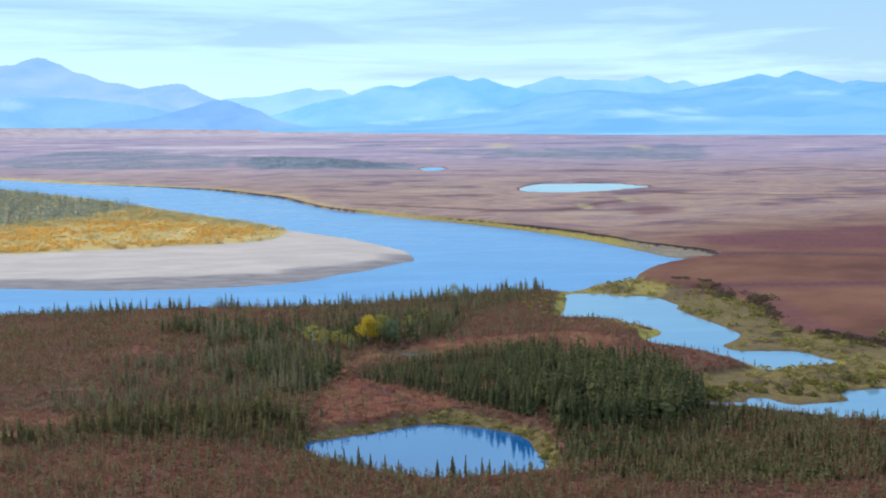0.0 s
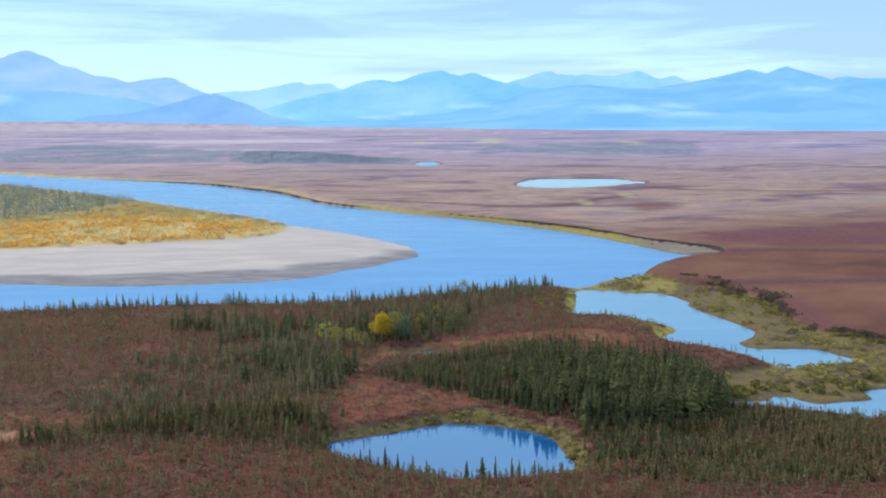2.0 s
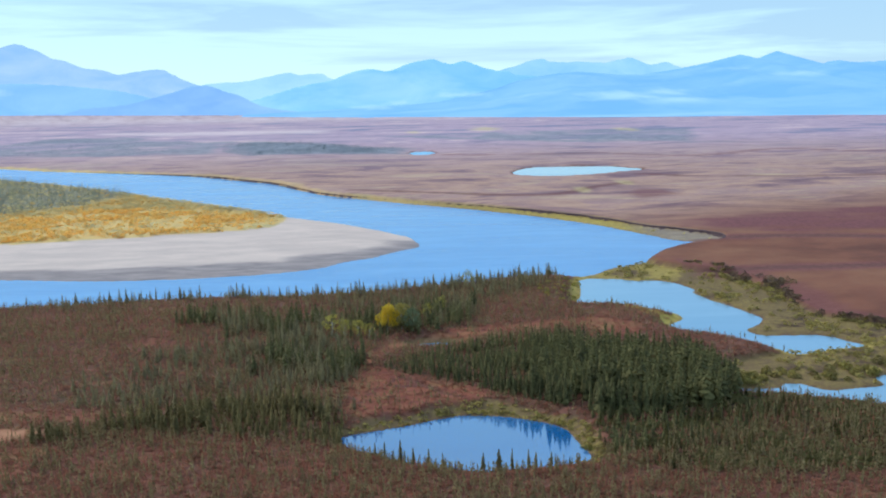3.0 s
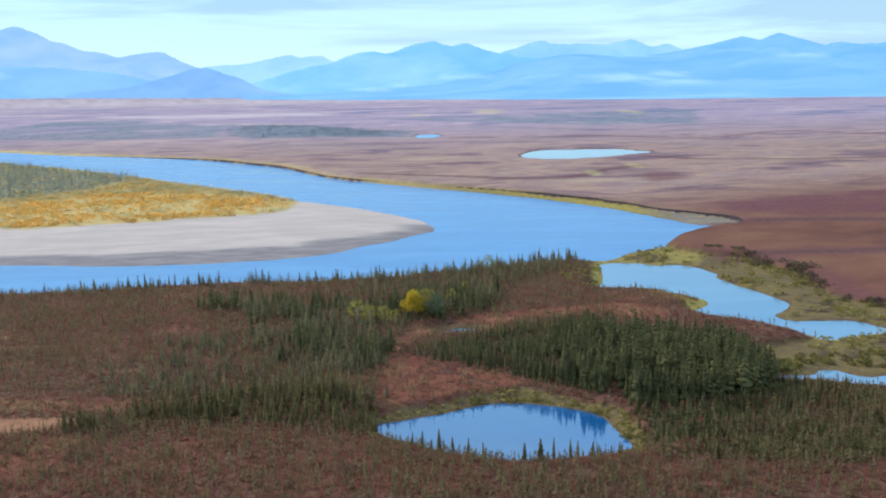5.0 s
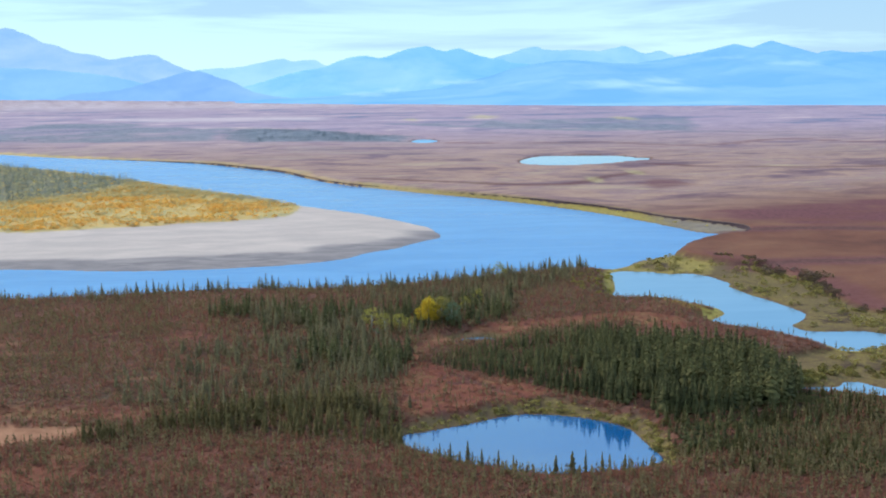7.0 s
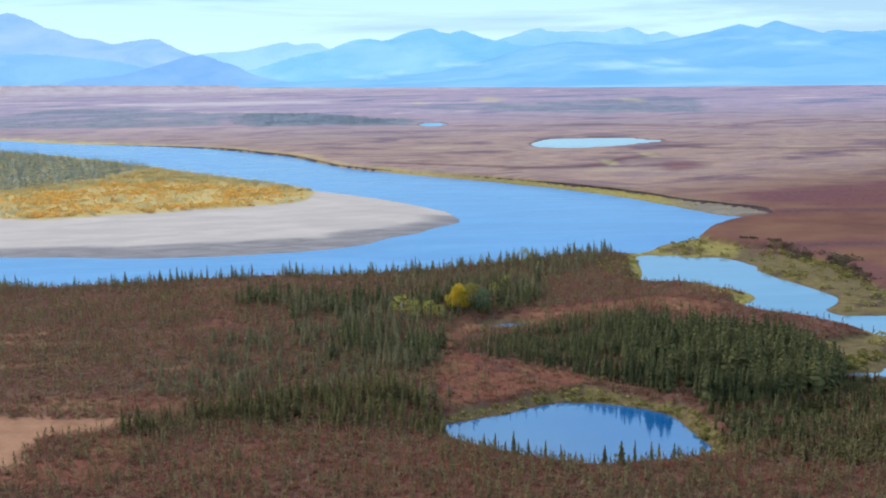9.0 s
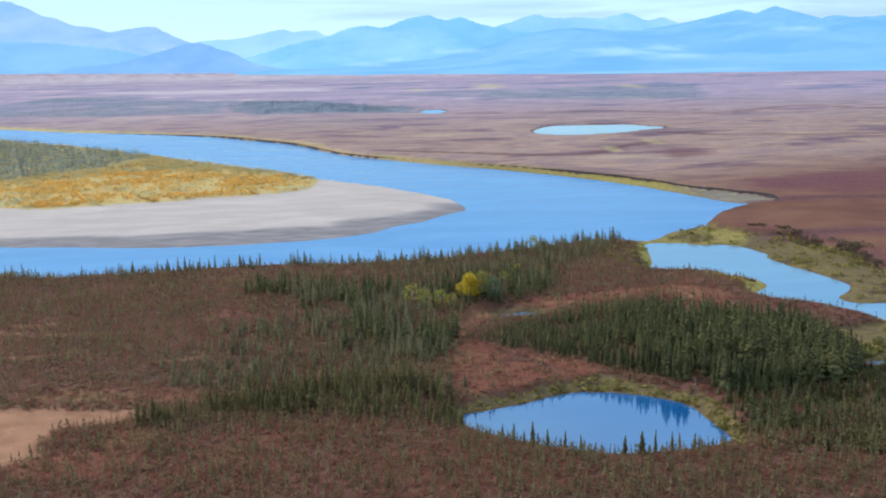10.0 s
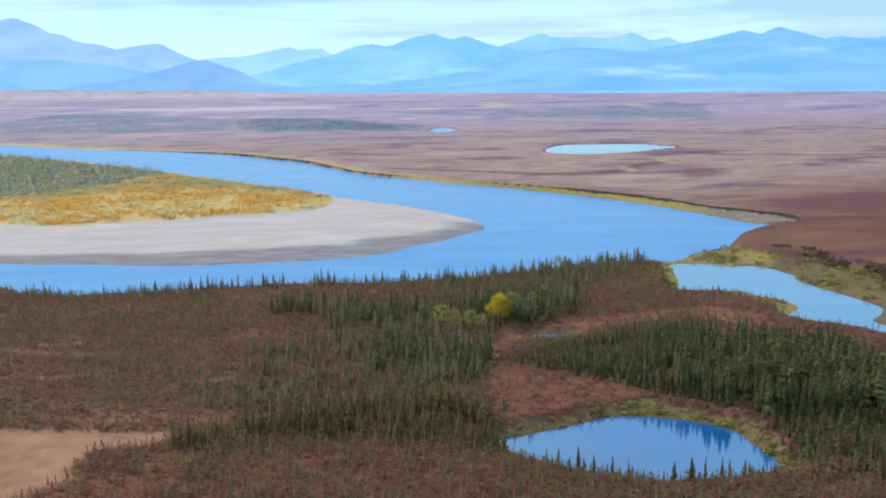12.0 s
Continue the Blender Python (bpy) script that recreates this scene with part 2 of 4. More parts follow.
HEATH_SPRUCE = leaf_material("heath_spruce_needles", (0.150, 0.106, 0.060), (0.225, 0.170, 0.088), (0.300, 0.235, 0.118))
SCRUB_LEAF = leaf_material("olive_scrub_leaves", (0.062, 0.060, 0.024), (0.106, 0.100, 0.038), (0.162, 0.142, 0.055))
YOUNG_SPRUCE = leaf_material("young_spruce_needles", (0.042, 0.038, 0.016), (0.084, 0.076, 0.026), (0.140, 0.112, 0.042))
BARK = bark_material("spruce_bark", (0.05, 0.04, 0.035), (0.12, 0.10, 0.085))
PALE_BARK = bark_material("birch_bark", (0.28, 0.26, 0.22), (0.5, 0.47, 0.42))
GOLD = leaf_material("golden_leaves", (0.50, 0.36, 0.045), (0.80, 0.57, 0.06), (0.90, 0.68, 0.14))
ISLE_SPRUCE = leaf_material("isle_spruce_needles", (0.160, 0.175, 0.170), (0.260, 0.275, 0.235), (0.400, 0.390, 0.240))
# far spruces: the blue of distant haze is put into their needle colour
HAZY_SPRUCE = leaf_material("hazy_spruce_needles", (0.090, 0.130, 0.185), (0.140, 0.190, 0.245), (0.205, 0.250, 0.290))
OLIVE_LEAF = leaf_material("olive_leaves", (0.210, 0.182, 0.063), (0.378, 0.322, 0.098), (0.588, 0.476, 0.126))
MARSH_LEAF = leaf_material("marsh_willow_leaves", (0.190, 0.156, 0.064), (0.325, 0.272, 0.098), (0.460, 0.378, 0.126))
YELLOW_LEAF = leaf_material("yellow_green_leaves", (0.325, 0.288, 0.075), (0.475, 0.413, 0.100), (0.625, 0.525, 0.138))
BROWN_LEAF = leaf_material("brown_twigs", (0.130, 0.086, 0.086), (0.190, 0.130, 0.114), (0.280, 0.200, 0.118))
PALE_GREEN = leaf_material("pale_green_leaves", (0.126, 0.168, 0.105), (0.238, 0.294, 0.168), (0.336, 0.378, 0.210))
ORANGE_LEAF = leaf_material("orange_leaves", (0.700, 0.540, 0.230), (0.940, 0.640, 0.210), (1.000, 0.600, 0.150))
ISLE_LEAF = leaf_material("isle_willow_leaves", (0.390, 0.355, 0.215), (0.600, 0.515, 0.270), (0.820, 0.640, 0.290))
HEATH_LEAF = leaf_material("heath_twigs", (0.210, 0.096, 0.070), (0.292, 0.122, 0.084), (0.362, 0.148, 0.094))

# ---- plan: control points of the shores, in metres ----
FAR_BANK = [(-1250, 1600), (-760, 1290), (-458, 1072), (-375, 1004), (-307, 961), (-244, 920), (-195, 878), (-151, 823), (-123, 785), (-99, 733), (-78, 691),
            (-53, 660), (-30, 632), (-2, 602), (19, 578), (47, 542), (71, 501), (85, 470), (95, 445), (106, 433)]
NEAR_BANK = [(92, 419.5), (79.5, 402.5), (73, 390), (57, 377), (48.5, 364.5), (42, 359.5), (31, 361), (18, 357.5), (3, 351), (-16, 342), (-34, 335.5), (-52, 333), (-70, 333),
             (-88, 332), (-105, 329), (-121, 325), (-137, 323.5), (-151, 326), (-162, 333), (-171, 343), (-205, 372), (-300, 440), (-430, 530)]
SPIT_S = [(-430, 590), (-300, 470), (-232, 402), (-188, 384), (-156, 378), (-125, 373), (-98, 373), (-79, 377), (-60, 383), (-48, 392), (-41, 404), (-31, 413.5), (-20.5, 431)]
SPIT_N = [(-13, 442), (-17.5, 470), (-26, 488), (-41, 513), (-61, 540), (-82, 563), (-110, 601), (-131, 623), (-166, 670), (-212, 725), (-257, 779), (-314, 841), (-395, 914), (-700, 1130), (-1150, 1420)]
BLUFF = [(-320, 970.5), (-244, 921), (-195, 879), (-151, 824), (-122.5, 786), (-98.5, 734), (-77, 692), (-51.5, 661), (-27, 635), (2, 608), (25, 585), (54, 547), (75, 517), (88, 490), (101, 471), (111, 457), (115, 446), (113, 436), (107, 429)]
INLET = [(42.5, 354), (39, 330), (36, 314), (45, 311), (53, 306), (57, 300), (61, 296), (60.5, 288), (55.5, 280.5), (59.5, 273), (67, 267), (73, 257), (76, 252), (77, 248), (81.5, 247.5),
         (88, 251.5), (97, 253.5), (95, 258.5), (91, 265.5), (83, 266), (76, 267), (74.5, 274), (80.5, 282.5), (82, 290), (78, 306), (73.5, 325), (74.5, 333), (69, 347.5), (60, 349.5), (53, 354)]
EAST_POND = [(54.5, 219), (58, 219), (64, 219), (67, 222), (70.5, 221), (74, 216), (80, 217), (87, 219), (88, 225.5), (92.5, 227), (99, 228.5), (112, 229), (120, 220), (112, 206), (98, 200), (88, 202.5), (79.5, 205.5), (72, 209.5), (65, 214), (58.5, 215.5)]
POND = [(-24.5, 194), (-20.5, 196), (-12, 199.7), (-6, 203.5), (-2, 205), (4, 204), (9.5, 201.8), (14, 198.5), (16.8, 195), (17.6, 190.5), (18, 185), (18.6, 178.5), (13, 175.5), (8, 174.4), (1, 173.6), (-5, 175), (-11, 177.3), (-16, 181), (-20, 184), (-23.3, 187), (-25, 190.5)]
POOL = [(-12, 264.5), (-8, 267), (-4, 266.5), (-3, 264), (-5, 262.3), (-9, 262.2)]
LAKE = [(58, 850), (68, 890), (83, 914), (103, 919), (142, 911), (160, 880), (168, 864), (140, 842), (124, 826), (92, 813), (66, 824)]
FAR_POOL = [(-32, 1184), (-18, 1228), (-2, 1190), (-16, 1146)]
ISLE = [(-1150, 1415), (-395, 912), (-257, 777), (-166, 668), (-110, 599), (-86, 566), (-84.5, 530), (-88, 514), (-106, 502), (-131, 492.5), (-154, 483.5), (-178, 477), (-203, 473), (-300, 520), (-430, 620)]
MARSH = [(44, 359), (57, 378), (71, 388), (73.5, 376), (82, 363), (92, 355), (95, 338), (98.5, 327), (97.5, 312), (98, 288), (106, 278), (115, 268), (138, 261), (175, 255), (180, 215), (120, 214), (88, 216), (72, 217), (58, 220), (54, 226), (60, 237), (67, 243), (74, 246), (80, 256), (72, 270), (74, 290), (66, 320), (58, 346)]
BARE = [(-150, 196), (-115, 201), (-104, 200.4), (-88, 198), (-75.5, 196.8), (-82, 192), (-86, 189), (-94, 186.5), (-92.5, 178), (-98, 171), (-105, 160), (-150, 150)]
RED = [(-29, 231), (-24.4, 245), (-18.5, 260), (-5, 275), (11, 277), (30, 285), (41, 284), (48, 274), (42, 262), (30, 274), (18, 271), (3, 263), (-6, 264), (-14, 257), (-21, 240), (-13, 228), (-6, 223), (3, 213.5), (-2, 209), (-12, 205), (-24, 200), (-27, 212)]
FAR_BELT = [(-656, 1537), (-694, 1900), (-543, 1880), (-308, 1537), (-242, 1209), (-455, 1219), (-545, 1277)]
FAR_STREAK = [(-706, 2143), (-426, 2184), (-172, 2083), (-154, 1877), (-498, 1879)]
FAR_BELT_B = [(-560, 1560), (-300, 1600), (-260, 1500), (-420, 1470)]
FAR_BELT_C = [(163, 1822), (422, 1727), (314, 1280), (147, 1324), (-82, 1641)]
FAR_WOOD = [(-289, 1440), (-275, 1600), (-200, 1540), (-150, 1456), (-90, 1340), (-35, 1252), (-32, 1150), (-90, 1150), (-145, 1164), (-235, 1208)]
EAST_WOOD = [(-20.8, 240), (-13, 230), (-6.4, 225), (3, 216.4), (10.6, 209.5), (16, 204.5), (21, 200.5), (26, 197), (38, 199), (51, 205), (57, 224), (52, 236), (38, 247), (26, 256), (13, 258), (0, 252), (-14, 245.5)]
YOUNG_WOOD = [(20, 193), (30, 198), (52, 210), (66, 206), (92, 200), (106, 186), (94, 172), (62, 164), (40, 166), (25, 168), (19.5, 174), (21.5, 186)]
MID_WOOD = [(-80, 296), (-26, 293), (4, 308), (2, 280), (-19, 264), (-27, 226), (-47, 227), (-66, 266)]
CLUMP = [(-84, 189.5), (-76, 195), (-67, 201), (-55, 206), (-42, 211), (-30, 208), (-24.5, 197), (-24.5, 184), (-37, 186), (-50, 190), (-67, 192), (-76, 187.5)]
BANK_WOOD = [(-38, 322), (-22, 333), (0, 344), (26, 352), (31, 338), (17, 322), (2, 310), (-25, 293), (-40, 305)]
ISLE_WOOD = [(-430, 930), (-395, 905), (-290, 805), (-225, 735), (-208, 712), (-214, 689), (-221, 641), (-238, 617), (-251, 586), (-300, 580), (-430, 700)]
SHORE_WOOD = [(21, 197), (36, 204), (52, 206), (57, 196), (48, 184), (38, 176), (27, 174), (22.5, 180)]
POND_MARGIN = [(-26.3, 196.8), (-22, 199.5), (-13, 203.4), (-4, 207), (-1, 210), (3, 210), (11, 205.5), (18.5, 198.3), (21.5, 191), (22, 179), (19, 172.5), (17, 182), (0, 195), (-20, 192), (-26.5, 195)]
TAN_STRIPS = [[(-118, 233), (-110, 234), (-104, 238.5)], [(-137, 257.5), (-119, 252), (-105, 252.5)], [(-85, 228), (-77, 229.5)], [(-128, 260.5), (-118, 262)]]
RED_SPOTS = [(-78, 267, 3.5), (-88, 205, 4), (-79, 204, 3.5), (-100, 206, 4), (-86, 172, 7), (-82, 183, 4), (-60, 270, 2.5)]
CHANNEL = [(-15, 229), (-11.3, 223.5), (-8.3, 219.6), (-5.6, 215), (-2, 212)]
LINK = [(-70, 262), (-40, 264), (-27, 256), (-22, 243), (-24, 224), (-24, 200), (-42, 204), (-70, 206), (-90, 214), (-84, 240)]
TERRACE = [(82, 373), (92, 365), (93, 346), (96, 338), (99.5, 327), (98.5, 312), (99, 290), (107, 279), (116, 269), (139, 262), (176, 256)]
PLUM = [(100, 628), (128, 672), (143, 624), (113, 586)]
DUSK = [(104, 492), (150, 520), (230, 545), (340, 530), (340, 470), (215, 436), (130, 450)]
GULLIES = [[(90, 355), (118, 357), (151, 357), (260, 352)], [(109, 434), (143, 435), (178, 426), (260, 400)], [(-60, 700), (-4, 666), (37, 641), (72, 644), (98, 685), (130, 717)],
           [(150, 788), (184, 754), (240, 740), (305, 734), (420, 740)], [(-8, 1126), (60, 1076), (152, 1075), (244, 1003), (350, 1082), (420, 1010), (560, 1000)]]
EAST_SIDE = [(48, 366), (44, 345), (55, 325), (70, 303), (67, 277), (82, 257), (98, 256), (130, 246), (420, 200), (420, 420), (48, 420)]
TIP = [(47, 305), (55, 302), (61, 297), (60.5, 288), (55.5, 281), (51, 290)]
PATHWAY = [(-18, 257), (-12.5, 261), (-8, 269.5), (0, 270.5), (9, 268)]
GOLD_SPOTS = [(88, 668, 5), (124, 715, 5), (92, 1950, 28), (318, 1765, 20), (-36, 1835, 15)]


def rounded(points, steps=5, closed=True):
    """A Catmull-Rom curve through the control points, as an array."""
    p = np.array(points, float)
    n, out = len(p), []
    for i in range(n if closed else n - 1):
        a, b, c, d = (p[(i + k) % n] if closed else p[min(max(i + k, 0), n - 1)] for k in (-1, 0, 1, 2))
        for t in np.arange(steps) / steps:
            out.append(0.5 * (2 * b + (c - a) * t + (2 * a - 5 * b + 4 * c - d) * t * t + (3 * b - a - 3 * c + d) * t ** 3))
    return np.array(out)


RIVER_RING = rounded(FAR_BANK + NEAR_BANK + SPIT_S + SPIT_N, 4)
RINGS = {k: rounded(v) for k, v in dict(inlet=INLET, east=EAST_POND, pond=POND, pool=POOL, lake=LAKE, far_pool=FAR_POOL).items()}
RINGS["river"] = RIVER_RING
LOW_RING = np.vstack([rounded(BLUFF, 4, False), rounded(FAR_BANK[3:], 4, False)[::-1]])
SPIT_RING = rounded(SPIT_S + SPIT_N, 4)
ZONES = {k: rounded(v, 3) for k, v in dict(isle=ISLE, marsh=MARSH, bare=BARE, red=RED, far_wood=FAR_WOOD, east_wood=EAST_WOOD, young=YOUNG_WOOD, mid=MID_WOOD, clump=CLUMP, link=LINK, plum=PLUM, dusk=DUSK, bank_wood=BANK_WOOD, isle_wood=ISLE_WOOD, shore_wood=SHORE_WOOD, tip=TIP, pond_margin=POND_MARGIN).items()}


def inside_by(x, y, ring, reach=60.0):
    """Signed distance to a ring: positive inside. Past `reach` outside its box it is simply -reach."""
    out = np.full(x.shape, -reach)
    lo, hi = ring.min(0) - reach, ring.max(0) + reach
    near = np.nonzero((x > lo[0]) & (x < hi[0]) & (y > lo[1]) & (y < hi[1]))[0]
    for part_ids in np.array_split(near, max(1, len(near) // 60000)):
        px, py = x[part_ids], y[part_ids]
        best, odd = np.full(px.shape, 1e18), np.zeros(px.shape, bool)
        for (ax, ay), (bx, by) in zip(ring, np.roll(ring, -1, 0)):
            dx, dy = bx - ax, by - ay
            t = np.clip(((px - ax) * dx + (py - ay) * dy) / (dx * dx + dy * dy + 1e-9), 0, 1)
            best = np.minimum(best, (px - ax - t * dx) ** 2 + (py - ay - t * dy) ** 2)
            if ay != by:
                odd ^= ((ay > py) != (by > py)) & (px < dx * (py - ay) / dy + ax)
        out[part_ids] = np.where(odd, 1, -1) * np.sqrt(best)
    return np.maximum(out, -reach)


def hashed(i, j, seed):
    v = np.sin(i * 127.1 + j * 311.7 + seed * 74.7) * 43758.5453
    return v - np.floor(v)


def grain(x, y, size, seed=0, octaves=3):
    """Smooth value noise between -1 and 1."""
    total, amp, norm = np.zeros_like(x), 1.0, 0.0
    for k in range(octaves):
        u, v = x / size, y / size
        i, j = np.floor(u), np.floor(v)
        f, g = u - i, v - j
        f, g = f * f * (3 - 2 * f), g * g * (3 - 2 * g)
        a, b, c, d = hashed(i, j, seed + k), hashed(i + 1, j, seed + k), hashed(i, j + 1, seed + k), hashed(i + 1, j + 1, seed + k)
        total += amp * ((a * (1 - f) + b * f) * (1 - g) + (c * (1 - f) + d * f) * g)
        norm += amp
        amp, size = amp * 0.5, size * 0.5
    return 2 * total / norm - 1


def smooth(v):
    v = np.clip(v, 0, 1)
    return v * v * (3 - 2 * v)


LAST = {}


def terrain(x, y):
    """Ground height over the water level, and the masks of its cover and of painted haze."""
    x, y = np.asarray(x, float), np.asarray(y, float)
    key = (x.size, float(x.sum()), float(y.sum()))
    if key not in LAST:
        LAST.clear()
        LAST[key] = survey(x, y)
    return LAST[key]


def survey(x, y):
    r = np.hypot(x, y)
    river = inside_by(x, y, RIVER_RING)
    water = river
    for key, ring in RINGS.items():
        if key != "river":
            water = np.maximum(water, inside_by(x, y, ring))
    wiggle = np.minimum(1.0, 0.25 + r / 600)
    shore = -water + wiggle * (0.9 * grain(x, y, 9, 3) + 0.5 * grain(x, y, 2.6, 5))   # metres inland
    spit = inside_by(x, y, SPIT_RING)
    on_spit = (spit > -3) & (y > 360)
    isle = inside_by(x, y, ZONES["isle"]) + 1.6 * grain(x, y, 12, 8)
    marsh = inside_by(x, y, ZONES["marsh"]) + 1.2 * grain(x, y, 7, 9)
    east_side = inside_by(x, y, np.array(EAST_SIDE, float), 5.0) > 0
    north = ((y > 395) | east_side | (x > 400)) & ~on_spit & (y > 150)
    # near land
    hum = 0.30 * grain(x, y, 14, 1) + 0.16 * grain(x, y, 3.2, 2)
    z = 1.9 * smooth(shore / 6.5) + hum * smooth(shore / 4)
    # far bank: a low bench of willow, then a cut bluff
    inland = -river + (shore + water)
    west = smooth((-x - 170) / 80)
    drop = smooth((0.9 - inside_by(x, y, LOW_RING)) / (2.2 * np.maximum(1, r / 330)))
    drop = np.where(x < -300, smooth((inland - 1.7) / 6), drop)
    bluff = drop * (1 - west) * np.where(river < -40, smooth(shore / 40), 1.0)
    slope = smooth((inland - 4) / 40) * west
    zn = 0.5 * smooth(shore / 2.5) + 1.9 * np.maximum(bluff, slope) + 0.5 * grain(x, y, 60, 4) * smooth((shore - 30) / 30)
    z = np.where(north, zn, z)
    low = 0.45 * smooth(shore / 3) + 0.22 * grain(x, y, 5, 6) * smooth(shore / 3)
    k = smooth((marsh + 2.5) / 3.0)
    z = z * (1 - k) + low * k
    zs = 0.85 * (1 - np.exp(-np.maximum(shore, 0) / 13)) + 0.05 * grain(x, y, 20, 7) + smooth(isle / 5) * (0.7 + 0.3 * grain(x, y, 9, 11))
    z = np.where(on_spit, zs, z)
    z = np.where(shore < 0, np.maximum(shore * 0.35, -2.0), np.maximum(z, 0.02 + 0.02 * np.minimum(shore, 10)))
    z = z + 22 * smooth((y - 2300) / 2300) * smooth((-x - 500) / 1600)
    masks = {}
    masks["plain"] = np.where(north, smooth((shore - 1) / 2), 0.0)
    # haze of distance, put into the ground colour as it recedes
    masks["far_haze"] = smooth((y - 700) / 900)
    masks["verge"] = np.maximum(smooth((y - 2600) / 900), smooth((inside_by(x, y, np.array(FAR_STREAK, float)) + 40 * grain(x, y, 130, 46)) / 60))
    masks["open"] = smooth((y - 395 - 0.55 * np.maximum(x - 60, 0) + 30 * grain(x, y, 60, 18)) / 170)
    lines, bands = np.zeros(x.shape), np.zeros(x.shape)
    for line in GULLIES:
        curve = rounded(line, 6, False)
        curve = np.vstack([curve, curve[::-1]])
        gap = np.abs(inside_by(x, y, curve, 20))
        lines = np.maximum(lines, 1 - smooth(gap / (2.4 + r / 220) - 0.35 * (1 + grain(x, y, 25, 19))))
        if line[0][1] < 450:
            bands = np.maximum(bands, 1 - smooth(gap / 8 - 0.4 * (1 + grain(x, y, 20, 19))))
    masks["plum"] = np.clip(np.maximum(0.6 * lines, 0.75 * bands) + 0.6 * smooth((inside_by(x, y, ZONES["plum"]) + 14 * grain(x, y, 18, 20)) / 12) + 0.9 * smooth((inside_by(x, y, ZONES["dusk"]) + 12 * grain(x * 0.3, y, 14, 22)) / 14) * (0.45 + 0.55 * smooth(grain(x * 0.25, y, 9, 57) * 2.5 + 0.6)), 0, 1) * north
    lip = np.where(x > 80, smooth((-marsh - 0.5) / 2) * (1 - smooth((-marsh - 5 - 5 * grain(x, y, 14, 38)) / 6)), 0.0)
    masks["plum"] = np.maximum(masks["plum"], 0.5 * lip * north)
    gold = np.zeros(x.shape)
    for gx, gy, gr in GOLD_SPOTS:
        gold = np.maximum(gold, 1 - smooth((np.hypot(x - gx, (y - gy) * 0.25) / gr + 0.5 * grain(x, y, gr * 0.7, 23)) - 0.4))
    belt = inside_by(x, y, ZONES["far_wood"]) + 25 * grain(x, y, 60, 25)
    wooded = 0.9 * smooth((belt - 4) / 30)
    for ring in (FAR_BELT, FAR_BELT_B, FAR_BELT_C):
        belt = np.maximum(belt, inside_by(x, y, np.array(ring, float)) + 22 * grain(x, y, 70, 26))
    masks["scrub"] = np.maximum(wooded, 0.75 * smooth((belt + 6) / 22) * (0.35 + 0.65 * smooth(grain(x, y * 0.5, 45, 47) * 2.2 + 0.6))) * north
    masks["gold"] = 0.6 * gold * north
    masks["marsh"] = np.clip(np.where(~on_spit, np.maximum(k, np.where(north & (x > -60), 1 - drop, 0)), 0), 0, 1)
    rim = (1 - smooth((shore - 1.2 - 3.0 * np.maximum(0, grain(x, y, 13, 12) + 0.15)) / 2.2)) * (shore > -0.5) * ~on_spit * ~north
    sunny = np.maximum(smooth((y - 186) / 10), smooth((x - 12) / 5) * smooth((y - 172) / 6))
    margin = smooth((inside_by(x, y, ZONES["pond_margin"]) + 1.4 * grain(x, y, 6, 35) + 0.6) / 1.8)
    masks["marsh"] = np.maximum(np.maximum(masks["marsh"], rim * sunny), margin)
    red = inside_by(x, y, ZONES["red"]) + 3 * grain(x, y, 10, 13)
    masks["red"] = np.where(north, 0, np.maximum(0.85 * smooth((red + 1.5) / 3), 0.3 * smooth((grain(x, y, 22, 15) - 0.15) * 3)))
    masks["bare"] = smooth((inside_by(x, y, ZONES["bare"]) + 2.6 * grain(x, y, 9, 14) + 1.2 * grain(x, y, 3, 17) + 1.5) / 5.0)
    path = rounded(PATHWAY, 6, False)
    masks["bare"] = np.maximum(masks["bare"], 0.4 * (1 - smooth(np.abs(inside_by(x, y, np.vstack([path, path[::-1]]), 8)) / 0.9 - 0.3 * (1 + grain(x, y, 6, 27)))))
    for strip in TAN_STRIPS:
        line = rounded(strip, 5, False)
        masks["bare"] = np.maximum(masks["bare"], 0.5 * (1 - smooth(np.abs(inside_by(x, y, np.vstack([line, line[::-1]]), 8)) / 0.9 - 0.5 * (1 + grain(x, y, 5, 31)))))
    for sx, sy, sr in RED_SPOTS:
        masks["red"] = np.maximum(masks["red"], 0.7 * (1 - smooth(np.hypot((x - sx) * 0.6, y - sy) / sr - 0.5 + 0.5 * grain(x, y, 5, 33))))
    # darker ground within the outlines of the woods
    dark_floor = np.zeros(x.shape)
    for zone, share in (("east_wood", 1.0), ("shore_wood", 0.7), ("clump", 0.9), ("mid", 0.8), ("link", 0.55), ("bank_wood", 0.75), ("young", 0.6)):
        dark_floor = np.maximum(dark_floor, share * smooth((inside_by(x, y, ZONES[zone]) + 3 * grain(x, y, 7, 58) + 0.5) / 5))
    masks["dark_floor"] = np.where(north | on_spit, 0, dark_floor * (0.55 + 0.45 * smooth(grain(x, y, 9, 59) * 2 + 0.6)) * (1 - 0.8 * masks["red"]) * (1 - masks["marsh"]))
    masks["sand"] = np.where(on_spit, 1.0, 0.0)
    wet = np.where(on_spit & (y < 462), 1 - smooth((shore - 4 - 19 * smooth((-12 - x) / 70) * (1 - 0.65 * smooth((-100 - x) / 80)) + 4 * grain(x, y, 22, 16) + 2 * grain(x, y, 6, 34)) / 9), 0.0)
    masks["wet"] = wet
    warm = np.maximum(np.interp(x, [0, 60], [0.45, 0.8]) * (1 - drop) * (y > 420), 0.6 * k * smooth((y - 335) / 20) * smooth(grain(x, y, 12, 28) * 2 + 0.6))
